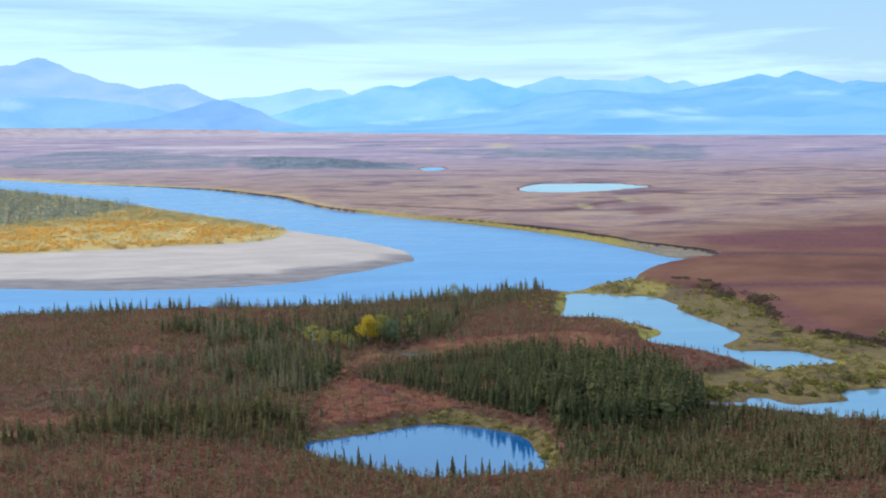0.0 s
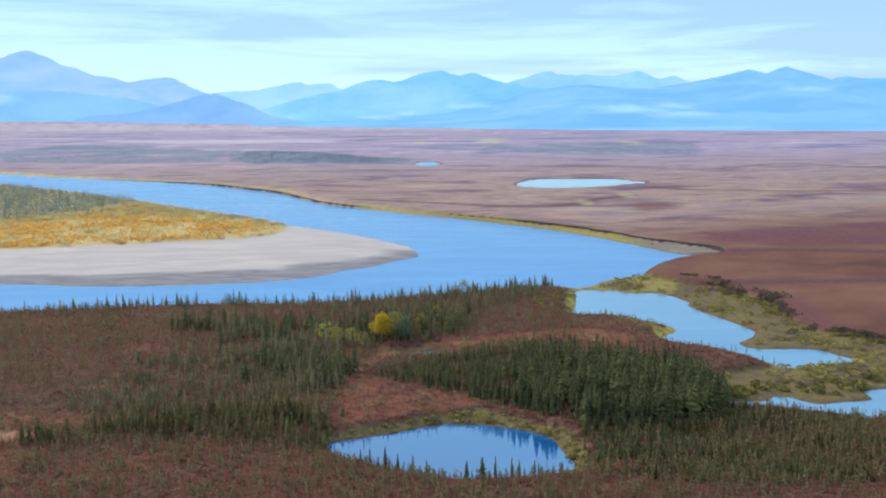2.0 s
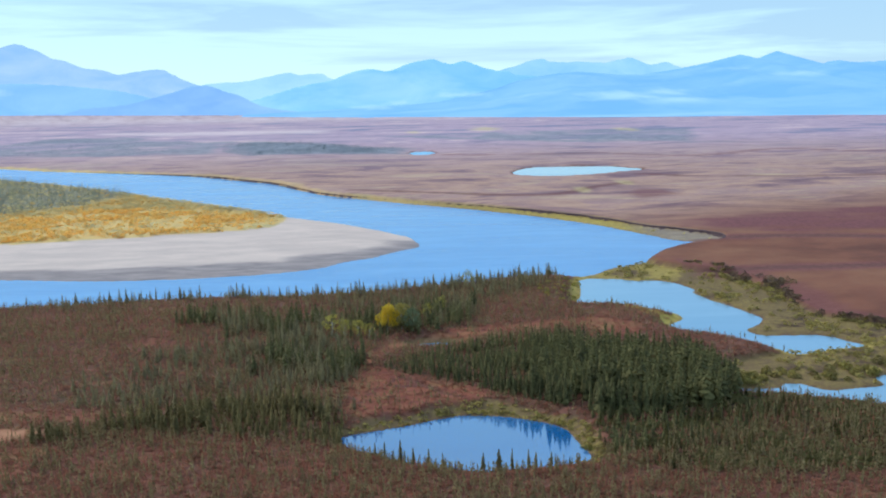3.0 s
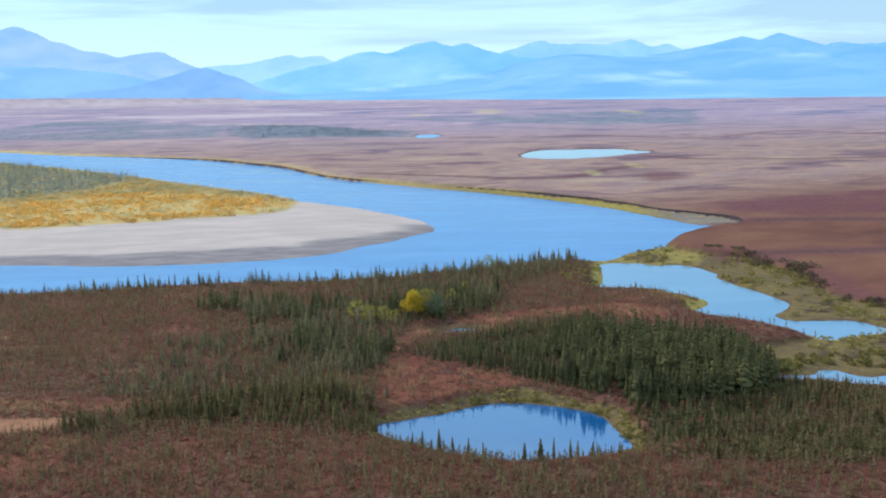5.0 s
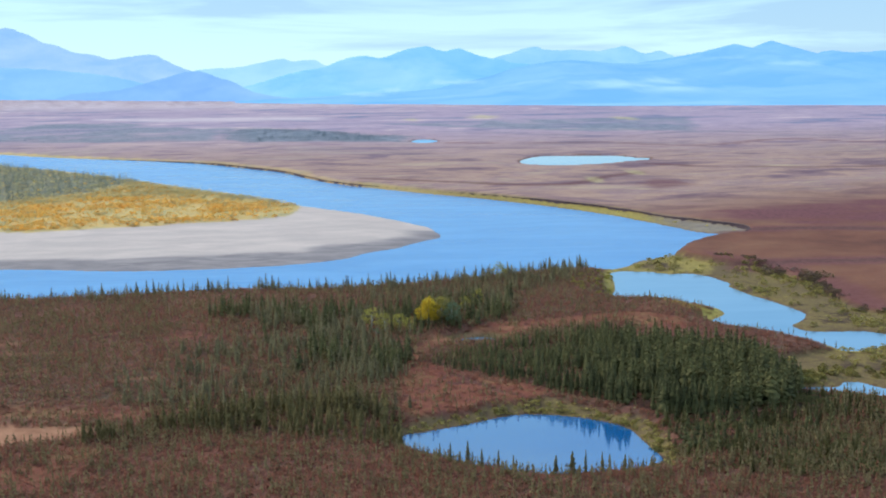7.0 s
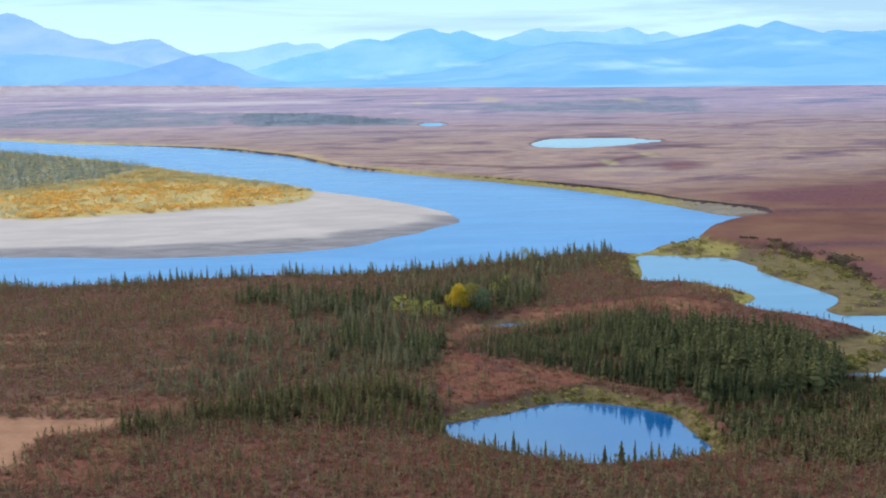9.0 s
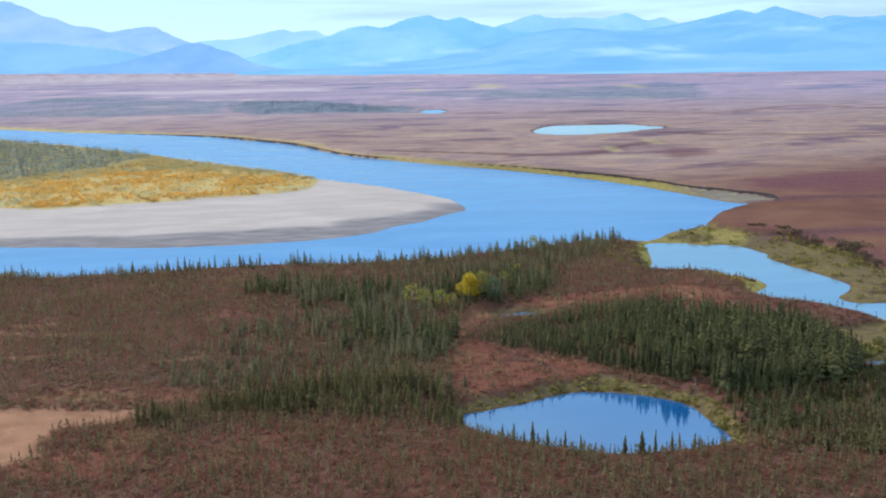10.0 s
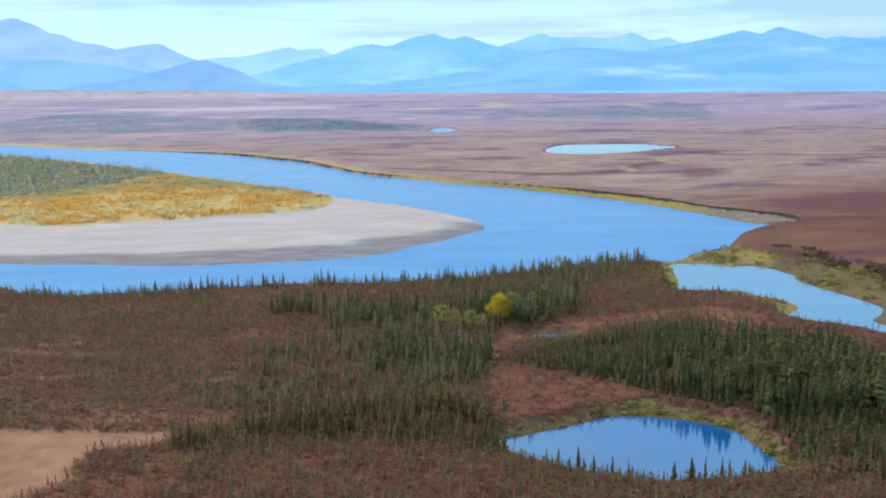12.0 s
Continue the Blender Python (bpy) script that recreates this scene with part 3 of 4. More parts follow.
    masks["isle"] = np.where(on_spit, smooth((isle + 0.8) / 1.6), np.where(north & (x < 20), np.interp(x, [-330, -220, 20], [0.9, 0.5, 0.45]) * smooth((20 - x) / 50) * (1 - smooth((inland - 4 - 5 * grain(x, y, 40, 45) - 8 * west) / 5)), 0.0))
    tip = smooth((inside_by(x, y, ZONES["tip"]) + 1.5 * grain(x, y, 5, 29) + 0.8) / 2)
    near_rim = np.where((x > 28) & (y > 230) & ~north, np.maximum(0.75 * rim, tip), 0.0)
    beach = (1 - drop) * smooth((x - 78) / 18) * (y > 424) * (shore > 0)
    warm = warm * (1 - 0.75 * beach)
    masks["wet"] = np.maximum(masks["wet"], np.where(north, 0.55 * beach, 0.0))
    masks["sward"] = np.where(north & (shore > 0) & (x > -60), warm, near_rim)
    masks["grove"] = smooth((inside_by(x, y, ZONES["isle_wood"]) + 12 * grain(x, y, 30, 24) + 8) / 16)
    edge = smooth((marsh + 2.4) / 1.5) * (1 - smooth((marsh + 0.6) / 1.2)) * (x > 66) * (y > 255) * smooth(grain(x, y, 9, 39) * 2.5 + 0.7)
    masks["cut"] = np.where(north, np.maximum(0.75 * edge, (0.6 - 0.3 * smooth((y - 450) / 100)) * lines * (y < 1000)), 0.0) * (shore > 0)
    under = np.where(~north & ~on_spit, smooth((shore + 0.2) / 0.3) * (1 - smooth((shore - 0.5) / 0.6)), 0.0)
    masks["cut"] = np.maximum(masks["cut"], 0.8 * under * (1 - 0.6 * masks["marsh"]))
    wet_edge = k * north * smooth((shore + 0.2) / 0.3) * (1 - smooth((shore - 0.7) / 0.8)) * smooth(grain(x, y, 11, 48) * 2.5 + 0.5)
    masks["cut"] = np.maximum(masks["cut"], 0.7 * wet_edge)
    ditch = rounded(CHANNEL, 6, False)
    ditch = 1 - smooth(np.abs(inside_by(x, y, np.vstack([ditch, ditch[::-1]]), 8)) / 0.8 - 0.35 * (1 + grain(x, y, 3, 36)))
    masks["cut"] = np.maximum(masks["cut"], 0.7 * ditch)
    return z - 0.35 * ditch * (shore > 1), masks, shore


def height(x, y):
    return terrain(np.atleast_1d(x), np.atleast_1d(y))[0]


def tri_mesh(name, verts, tris, material=None, smooth_faces=False):
    """A mesh of triangles (n x 3) or quads (n x 4) from arrays."""
    me = bpy.data.meshes.new(name)
    verts, tris = np.asarray(verts, np.float32), np.asarray(tris, np.int32)
    n, k = tris.shape
    me.vertices.add(len(verts))
    me.vertices.foreach_set("co", verts.ravel())
    me.loops.add(n * k)
    me.loops.foreach_set("vertex_index", tris.ravel())
    me.polygons.add(n)
    me.polygons.foreach_set("loop_start", np.arange(0, n * k, k, dtype=np.int32))
    me.update(calc_edges=True)
    if smooth_faces:
        me.polygons.foreach_set("use_smooth", np.ones(n, bool))
    if material:
        me.materials.append(material)
    return me


# ---- ground: one sheet out to the horizon, closest-meshed where the shores lie ----
def build_ground():
    cx, cy = -17.0, 10.0
    inv = np.linspace(1 / 140, 1 / 4950, 440)
    radii = np.concatenate([np.geomspace(8, 138, 22), 1 / inv])
    fan = np.radians(np.concatenate([np.linspace(-33, 33, 620), np.linspace(35, 325, 84)]))
    rr, aa = np.meshgrid(radii, fan, indexing="ij")
    x, y = (cx + rr * np.sin(aa)).ravel(), (cy + rr * np.cos(aa)).ravel()
    z, masks, _ = terrain(x, y)
    rows, cols = rr.shape
    i, j = np.meshgrid(np.arange(rows - 1), np.arange(cols), indexing="ij")
    a, b = i * cols + j, i * cols + (j + 1) % cols
    quads = np.stack([a, b, b + cols, a + cols], -1).reshape(-1, 4)[:, ::-1]
    hub = len(x)
    verts = np.column_stack([np.append(x, cx), np.append(y, cy), np.append(z, 2.0)])
    ring = np.arange(cols)
    cap = np.column_stack([np.roll(ring, -1), ring, np.full(cols, hub), np.full(cols, hub)])
    me = tri_mesh("ground", verts, quads, GROUND, True)
    # close the hub with a triangle fan
    bm = bmesh.new()
    bm.from_mesh(me)
    bm.verts.ensure_lookup_table()
    for p, q, h, _ in cap:
        bm.faces.new((bm.verts[int(p)], bm.verts[int(h)], bm.verts[int(q)]))
    bm.to_mesh(me)
    bm.free()
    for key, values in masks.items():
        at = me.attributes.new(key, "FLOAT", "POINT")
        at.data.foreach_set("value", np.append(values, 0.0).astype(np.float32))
    return tagged(new("ground", me), "autumn tundra of brown heath, red moss and marsh", "ground", kind="structure")


build_ground()


def build_bank(points, bench_of, tall_of, label, seed, material, steps=14):
    """An undercut face of dark earth along a line, with slumped blocks and a lip of turf."""
    line = rounded(points, steps, False)
    d = np.gradient(line, axis=0)
    d /= np.linalg.norm(d, axis=1)[:, None]
    out = np.column_stack([-d[:, 1], d[:, 0]])
    n = len(line)
    s = np.cumsum(np.r_[0, np.linalg.norm(np.diff(line, axis=0), axis=1)])
    bench, tall = bench_of(line[:, 0]), tall_of(line[:, 0]) * (0.85 + 0.3 * grain(s, s * 0, 28, seed + 5))
    fade = np.minimum(1, np.arange(n) / 30) * np.minimum(1, (n - 1 - np.arange(n)) / 8)
    slump = 1.2 * grain(s, s * 0, 16, seed) + 0.7 * grain(s, s * 0, 5, seed + 1)
    rows = []
    for off, z, loose in ((-1.2, 0.04, 0.5), (-0.3, 0.25, 1.0), (0.1, 0.5, 0.8), (0.2, 0.75, 0.5), (0.0, 0.92, 0.35), (0.35, 1.0, 0.3), (0.9, 0.99, 0.3), (1.6, 0.7, 0.2)):
        p = line + out * (bench + off + slump * loose)[:, None]
        rows.append(np.column_stack([p, tall * z * fade + 0.12 * fade * grain(s, s * 0 + off * 9, 3, seed + 2)]))
    k = len(rows)
    i, j = np.meshgrid(np.arange(k - 1), np.arange(n - 1), indexing="ij")
    a = i * n + j
    quads = np.stack([a, a + 1, a + n + 1, a + n], -1).reshape(-1, 4)
    me = tri_mesh("cut_bank", np.vstack(rows), quads, material, True)
    return tagged(new("cut_bank", me), label, "river bank", kind="structure")


build_bank(BLUFF, lambda x: 0 * x, lambda x: 2.6 * (0.5 + 0.5 * smooth((x - 5) / 75)), "dark undercut earth bank along the far shore", 81, EARTH)


def build_water(name, ring, label, spread):
    """A flat sheet that runs a little way under the shores."""
    p = np.array(ring)
    if np.sum(p[:, 0] * np.roll(p[:, 1], -1) - np.roll(p[:, 0], -1) * p[:, 1]) < 0:
        p = p[::-1]
    d = np.roll(p, -1, 0) - np.roll(p, 1, 0)
    d /= np.linalg.norm(d, axis=1)[:, None] + 1e-9
    p = p + spread * np.column_stack([d[:, 1], -d[:, 0]])
    from mathutils.geometry import tessellate_polygon
    tris = tessellate_polygon([[Vector((q[0], q[1], 0)) for q in p]])
    me = tri_mesh(name, np.column_stack([p, np.zeros(len(p))]), np.array(tris), RIVER if "river" in name else STILL if name == "pond_water" else PALE)
    bm = bmesh.new()
    bm.from_mesh(me)
    bmesh.ops.recalc_face_normals(bm, faces=bm.faces)
    if sum(f.normal.z for f in bm.faces) < 0:
        bmesh.ops.reverse_faces(bm, faces=bm.faces)
    bm.to_mesh(me)
    bm.free()
    return tagged(new(name, me), label, "water", kind="structure")


for key, name, label, spread in (("river", "river_water", "wide blue river with faint ripples round a sandbar", 2.0),
                                 ("inlet", "inlet_water", "calm pale blue backwater between marshy shores", 1.6),
                                 ("east", "marsh_pond_water", "calm blue pond among yellow-green marsh", 1.6),
                                 ("pond", "pond_water", "still blue pond that mirrors the sky and spruces", 1.6),
                                 ("pool", "pool_water", "tiny pale pool among low heath", 0.8),
                                 ("lake", "lake_water", "distant flat pale blue lake on the tundra", 3.0),
                                 ("far_pool", "far_pool_water", "small far bright pool on the tundra", 3.0)):
    build_water(name, RINGS[key], label, spread)


# ---- mountains ----
# foot line bent so that the plain's edge fits the camera's view
FOOT = [(-3400, 4450), (-1700, 4250), (-860, 3650), (0, 2880), (580, 2380), (1000, 2140), (1600, 1980), (3400, 1850)]
LEFT_RIDGE = [(-2900, 150), (-2500, 225), (-2200, 240), (-2007, 296), (-1956, 298), (-1891, 322), (-1832, 332), (-1789, 321), (-1727, 295), (-1678, 267), (-1616, 254), (-1579, 236), (-1529, 220), (-1453, 209), (-1390, 191), (-1301, 202), (-1199, 209), (-1162, 193), (-1099, 160), (-1037, 136), (-900, 90), (-700, 40), (-500, 0)]
HILL_RIDGE = [(-2900, 20), (-1800, 30), (-1336, 53), (-1189, 80), (-1092, 103), (-1019, 126), (-958, 132), (-910, 120), (-863, 100), (-815, 88), (-756, 56), (-660, 26), (-500, 6), (-400, 0)]
PALE_RIDGE = [(-1250, 60), (-1050, 129), (-948, 143), (-846, 147), (-744, 163), (-642, 184), (-591, 174), (-490, 177), (-439, 152), (-300, 120), (0, 80)]
MID_RIDGE = [(-1000, 20), (-781, 63), (-580, 117), (-430, 145), (-355, 173), (-268, 189), (-181, 179), (-107, 205), (-32, 221), (17, 225), (54, 210), (92, 205), (153, 214), (203, 196), (265, 175), (339, 167), (413, 147), (760, 125), (1100, 60)]
BACK_RIDGE = [(150, 120), (321, 177), (397, 196), (460, 218), (503, 222), (548, 207), (675, 205), (776, 199), (851, 211), (902, 217), (952, 197), (990, 184), (1053, 196), (1104, 177), (1180, 152), (1400, 100)]
RIGHT_RIDGE = [(-1000, 2), (-500, 18), (0, 45), (250, 90), (413, 132), (636, 158), (884, 141), (1130, 170), (1229, 190), (1327, 211), (1364, 218), (1426, 200), (1462, 212), (1511, 228), (1528, 228), (1554, 206), (1598, 200), (1648, 175), (1698, 162), (1747, 181), (1796, 183), (1870, 175), (1960, 178), (2200, 190), (2600, 160), (3200, 90)]

FRONT_RIDGE = [(-2900, 120), (-2540, 158), (-2200, 140), (-1926, 152), (-1780, 156), (-1644, 148), (-1435, 128), (-1287, 103), (-1189, 78), (-993, 54), (-820, 30), (-560, 8), (-450, 0)]
# sunlit slopes, painted pale on the ranges: across, up, half width, half height
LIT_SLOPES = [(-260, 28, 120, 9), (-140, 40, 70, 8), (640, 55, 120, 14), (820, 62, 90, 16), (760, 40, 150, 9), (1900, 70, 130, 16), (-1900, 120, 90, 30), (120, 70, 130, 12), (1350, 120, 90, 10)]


def build_range(name, label, ridge, y_ridge, y_foot, material, seed, columns=420, depth=26):
    """A range as a solid, placed and scaled to fit the camera's view: spurs and gullies climb from its foot to the
    ridge and fall behind it.
    """
    p = np.array(ridge, float)
    x = np.linspace(p[0, 0], p[-1, 0], columns)
    curve = rounded(ridge, 6, False)
    top = np.interp(x, curve[:, 0], curve[:, 1]) + 3.0 * grain(x, x * 0 + seed, 34, seed) + 2.0 * grain(x, x * 0 + seed, 11, seed + 3)
    top = np.maximum(top, 0)
    foot = np.interp(x, *np.array(FOOT, float).T) if y_foot is None else np.full(columns, y_foot)
    v = np.linspace(0, 1, depth)[:, None]
    spur = grain(np.tile(x, (depth, 1)), np.tile(v * 260, (1, columns)), 130, seed + 5, 4)
    z = top * (v ** 1.5) * (1 + 0.28 * spur * (1 - v) ** 0.7 * 1.6)
    y = foot + (y_ridge - foot) * v
    back = np.linspace(1, 0, 4)[1:, None]
    z = np.vstack([z - 3 * (1 - v) ** 6, top * back ** 1.2 - 1])
    y = np.vstack([y, np.full((3, columns), y_ridge) + np.array([30.0, 60.0, 90.0])[:, None]])
    rows = len(z)
    i, j = np.meshgrid(np.arange(rows - 1), np.arange(columns - 1), indexing="ij")
    a = i * columns + j
    quads = np.stack([a, a + 1, a + columns + 1, a + columns], -1).reshape(-1, 4)
    me = tri_mesh(name, np.column_stack([np.tile(x, (rows, 1)).ravel(), y.ravel(), z.ravel()]), quads, material, True)
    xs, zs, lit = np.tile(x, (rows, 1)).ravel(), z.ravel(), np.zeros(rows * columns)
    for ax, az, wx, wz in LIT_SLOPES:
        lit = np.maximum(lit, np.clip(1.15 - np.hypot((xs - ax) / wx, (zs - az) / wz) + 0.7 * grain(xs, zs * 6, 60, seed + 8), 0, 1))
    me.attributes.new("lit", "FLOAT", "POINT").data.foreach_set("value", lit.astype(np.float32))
    return tagged(new(name, me), label, "mountain", kind="structure")


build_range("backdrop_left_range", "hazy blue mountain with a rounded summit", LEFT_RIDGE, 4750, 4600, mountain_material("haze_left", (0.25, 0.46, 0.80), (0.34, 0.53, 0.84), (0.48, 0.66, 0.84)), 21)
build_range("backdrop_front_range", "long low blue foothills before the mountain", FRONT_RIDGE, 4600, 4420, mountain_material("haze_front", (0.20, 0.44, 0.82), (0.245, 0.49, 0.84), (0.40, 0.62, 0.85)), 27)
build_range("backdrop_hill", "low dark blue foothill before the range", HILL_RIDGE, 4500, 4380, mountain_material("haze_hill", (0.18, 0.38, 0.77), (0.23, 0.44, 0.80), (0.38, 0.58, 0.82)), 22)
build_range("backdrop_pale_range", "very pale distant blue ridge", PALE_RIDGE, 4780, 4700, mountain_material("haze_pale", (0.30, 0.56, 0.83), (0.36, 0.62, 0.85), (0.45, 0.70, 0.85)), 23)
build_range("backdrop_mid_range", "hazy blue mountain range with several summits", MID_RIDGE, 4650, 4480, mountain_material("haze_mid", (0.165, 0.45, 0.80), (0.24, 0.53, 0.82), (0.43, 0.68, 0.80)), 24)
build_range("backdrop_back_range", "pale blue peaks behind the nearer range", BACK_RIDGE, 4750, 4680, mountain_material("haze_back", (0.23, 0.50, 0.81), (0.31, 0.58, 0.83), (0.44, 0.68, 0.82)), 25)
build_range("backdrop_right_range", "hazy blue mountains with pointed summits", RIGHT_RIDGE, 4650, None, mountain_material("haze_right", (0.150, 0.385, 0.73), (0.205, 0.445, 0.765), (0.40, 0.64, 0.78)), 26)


# ---- plants ----
def scatter(rng, ring, count, gap=0.0, inset=0.0, dry=0.8, keep=None, feather=0.0):
    """Places inside a ring, on dry ground, kept apart by gap and thinning out over the feather at its edge."""
    lo, hi = ring.min(0), ring.max(0)
    p = rng.uniform(lo, hi, (count, 2))
    deep = inside_by(p[:, 0], p[:, 1], ring, 5.0) + (0.35 * feather * grain(p[:, 0], p[:, 1], 5, 37) if feather else 0.0)
    p = p[deep > inset + feather * rng.random(count) ** 1.5]
    z, _, shore = terrain(p[:, 0], p[:, 1])
    ok = shore > dry
    if keep is not None:
        ok &= keep(p[:, 0], p[:, 1]) > rng.random(len(p))
    p, z = p[ok], z[ok]
    if gap:
        cells, good = {}, []
        for k, (px, py) in enumerate(p):
            c = (int(px // gap), int(py // gap))
            near = [q for dx in (-1, 0, 1) for dy in (-1, 0, 1) for q in cells.get((c[0] + dx, c[1] + dy), ())]
            if all((px - p[q][0]) ** 2 + (py - p[q][1]) ** 2 > gap * gap for q in near):
                cells.setdefault(c, []).append(k)
                good.append(k)
        p, z = p[good], z[good]
    return np.column_stack([p, z])


def spruce_shape(rng, boughs, girth=0.125, bare=0.05):
    """Crown of a slim black spruce 1 m high: drooping boughs set in a rising spiral, each folded along its middle, and a ragged spire."""
    v, f = [], []
    for k in range(boughs):
        u = k / (boughs - 1)
        z0 = bare + (0.96 - bare) * u + rng.uniform(-0.02, 0.02)
        reach = girth * (1.04 * (1 - u) ** 0.75 + 0.09) * (0.65 + 0.35 * min(1, u * 6))
        a = 2.399 * k + rng.uniform(-0.5, 0.5)
        r = reach * rng.uniform(0.55, 1.3)
        drop = rng.uniform(0.02, 0.08) * (1.2 - u)
        w = r * rng.uniform(0.4, 0.7) + 0.016
        ca, sa = math.cos(a), math.sin(a)
        n = len(v)
        v += [(0, 0, z0 + 0.05), (ca * r * 0.55 - sa * w, sa * r * 0.55 + ca * w, z0 - drop * 0.8),
              (ca * r, sa * r, z0 - drop), (ca * r * 0.55 + sa * w, sa * r * 0.55 - ca * w, z0 - drop * 0.8), (ca * r * 0.6, sa * r * 0.6, z0 + 0.012)]
        f += [(n, n + 1, n + 4), (n + 1, n + 2, n + 4), (n + 2, n + 3, n + 4), (n + 3, n, n + 4)]
    n = len(v)
    v += [(0.012, 0, 0.9), (-0.006, 0.011, 0.9), (-0.006, -0.011, 0.9), (0, 0, 1.03)]
    f += [(n, n + 1, n + 3), (n + 1, n + 2, n + 3), (n + 2, n, n + 3)]
    return np.array(v), np.array(f)


def stem_shape(r0, r1, z0, z1, sides=6, lean=(0, 0)):
    """A tapered stem, closed at the top."""
    a = np.arange(sides) * 2 * np.pi / sides
    low = np.column_stack([r0 * np.cos(a), r0 * np.sin(a), np.full(sides, z0)])
    high = np.column_stack([lean[0] + r1 * np.cos(a), lean[1] + r1 * np.sin(a), np.full(sides, z1)])
    f = []
    for i in range(sides):
        j = (i + 1) % sides
        f += [(i, j, sides + j), (i, sides + j, sides + i)]
    v = np.vstack([low, high, [[*lean, z1]]])
    f += [(sides + i, sides + (i + 1) % sides, 2 * sides) for i in range(sides)]
    return v, np.array(f)


def bush_shape(rng, leaves, size=0.22, tall=1.0):
    """A loose dome of leaf clumps, 1 m high and wide, ragged in outline."""
    v, f = [], []
    for _ in range(leaves):
        a, e = rng.uniform(0, 6.283), math.asin(rng.uniform(0.0, 1.0))
        r = rng.uniform(0.30, 0.52)
        c = np.array([r * math.cos(a) * math.cos(e), r * math.sin(a) * math.cos(e), tall * (0.12 + 1.7 * r * math.sin(e))])
        n = len(v)
        d = rng.normal(0, 1, (3, 3))
        d /= np.linalg.norm(d, axis=1)[:, None]
        s = size * rng.uniform(0.6, 1.3)
        v += [c + s * d[0], c + s * d[1], c + s * d[2], c - s * 0.7 * (d[0] + d[1])]
        f += [(n, n + 1, n + 2), (n, n + 1, n + 3)]
    return np.array(v), np.array(f)


def planted(shapes, places, rng, tall, wide=1.0, lean=0.03, tints=None):
    """Many plants in one pair of arrays, with a tint for each plant."""
    vs, fs, ts, n = [], [], [], 0
    for k, (x, y, z) in enumerate(places):
        v, f = shapes[rng.integers(len(shapes))]
        h = rng.uniform(*tall) if isinstance(tall, tuple) else float(tall[k])
        w = h * wide * rng.uniform(0.8, 1.2)
        a = rng.uniform(0, 6.283)
        ca, sa = math.cos(a), math.sin(a)
        lx, ly = rng.normal(0, lean, 2)
        q = np.column_stack([w * (v[:, 0] * ca - v[:, 1] * sa) + lx * h * v[:, 2], w * (v[:, 0] * sa + v[:, 1] * ca) + ly * h * v[:, 2], h * v[:, 2]])
        vs.append(q + (x, y, z - 0.05))
        fs.append(f + n)
        ts.append(np.full(len(v), rng.random() if tints is None else tints[k]))
        n += len(v)
    return np.vstack(vs), np.vstack(fs), np.concatenate(ts)


def stand(name, label, category, shapes, places, material, rng, tall, wide=1.0, lean=0.03, stems=True, tints=None):
    """Plants past counting: one object of kind stuff."""
    if len(places) == 0:
        return None
    v, f, t = planted(shapes, places, rng, tall, wide, lean, tints)
    me = tri_mesh(name, v, f, material)
    me.attributes.new("tint", "FLOAT", "POINT").data.foreach_set("value", t.astype(np.float32))
    return tagged(new(name, me), label, category, kind="stuff")


RNG = np.random.default_rng(7)


def with_stem(shape, r=0.013):
    v, f = stem_shape(r, 0.003, 0.0, 0.95, 4)
    return np.vstack([shape[0], v]), np.vstack([shape[1], f + len(shape[0])])


FINE_SPRUCE = [spruce_shape(RNG, 62, g) for g in (0.12, 0.14, 0.165, 0.185, 0.15, 0.13)]
LIGHT_SPRUCE = [with_stem(spruce_shape(RNG, 32, g)) for g in (0.12, 0.14, 0.165, 0.185, 0.15)]
TINY_SPRUCE = [spruce_shape(RNG, 9, g) for g in (0.15, 0.18, 0.21)]
BUSHES = [bush_shape(RNG, 16) for _ in range(4)]
EDGE_BUSHES = [bush_shape(RNG, 40, 0.15) for _ in range(4)]
SMALL_BUSHES = [bush_shape(RNG, 8, 0.3) for _ in range(4)]


def part(name, data, parent, label=""):
    ob = new(name, data)
    ob.parent = parent
    return tagged(ob, label)


SPRUCE_CROWNS = [tri_mesh("spruce_crown", v, f, SPRUCE) for v, f in FINE_SPRUCE]
CLUMP_CROWNS = [tri_mesh("spruce_crown", v, f, CLUMP_SPRUCE) for v, f in FINE_SPRUCE]
for me in SPRUCE_CROWNS + CLUMP_CROWNS:
    me.attributes.new("tint", "FLOAT", "POINT").data.foreach_set("value", np.full(len(me.vertices), 0.4, np.float32))
SPRUCE_TRUNK = tri_mesh("spruce_trunk", *stem_shape(0.017, 0.003, 0.0, 0.96, 6), BARK)


def build_spruces(places, tall, group, label, crowns=SPRUCE_CROWNS):
    """Single spruces: an Empty at the foot, with trunk and crown; tall is a span of heights or one height for each."""
    for k, (x, y, z) in enumerate(places):
        h = tall[0] + (tall[1] - tall[0]) * RNG.random() ** 1.3 if isinstance(tall, tuple) else float(tall[k])
        tree = tagged(new("spruce_tree"), label if h > 3.2 else label.replace("slim", "small slim"), "tree", group)
        part("trunk", SPRUCE_TRUNK, tree)
        part("crown", crowns[RNG.integers(len(crowns))], tree)
        tree.matrix_basis = pose(x, y, z - 0.05, RNG.normal(0, 1.5), RNG.normal(0, 1.5), RNG.uniform(0, 360)) @ Matrix.Diagonal((h * RNG.uniform(0.85, 1.15),) * 2 + (h, 1))


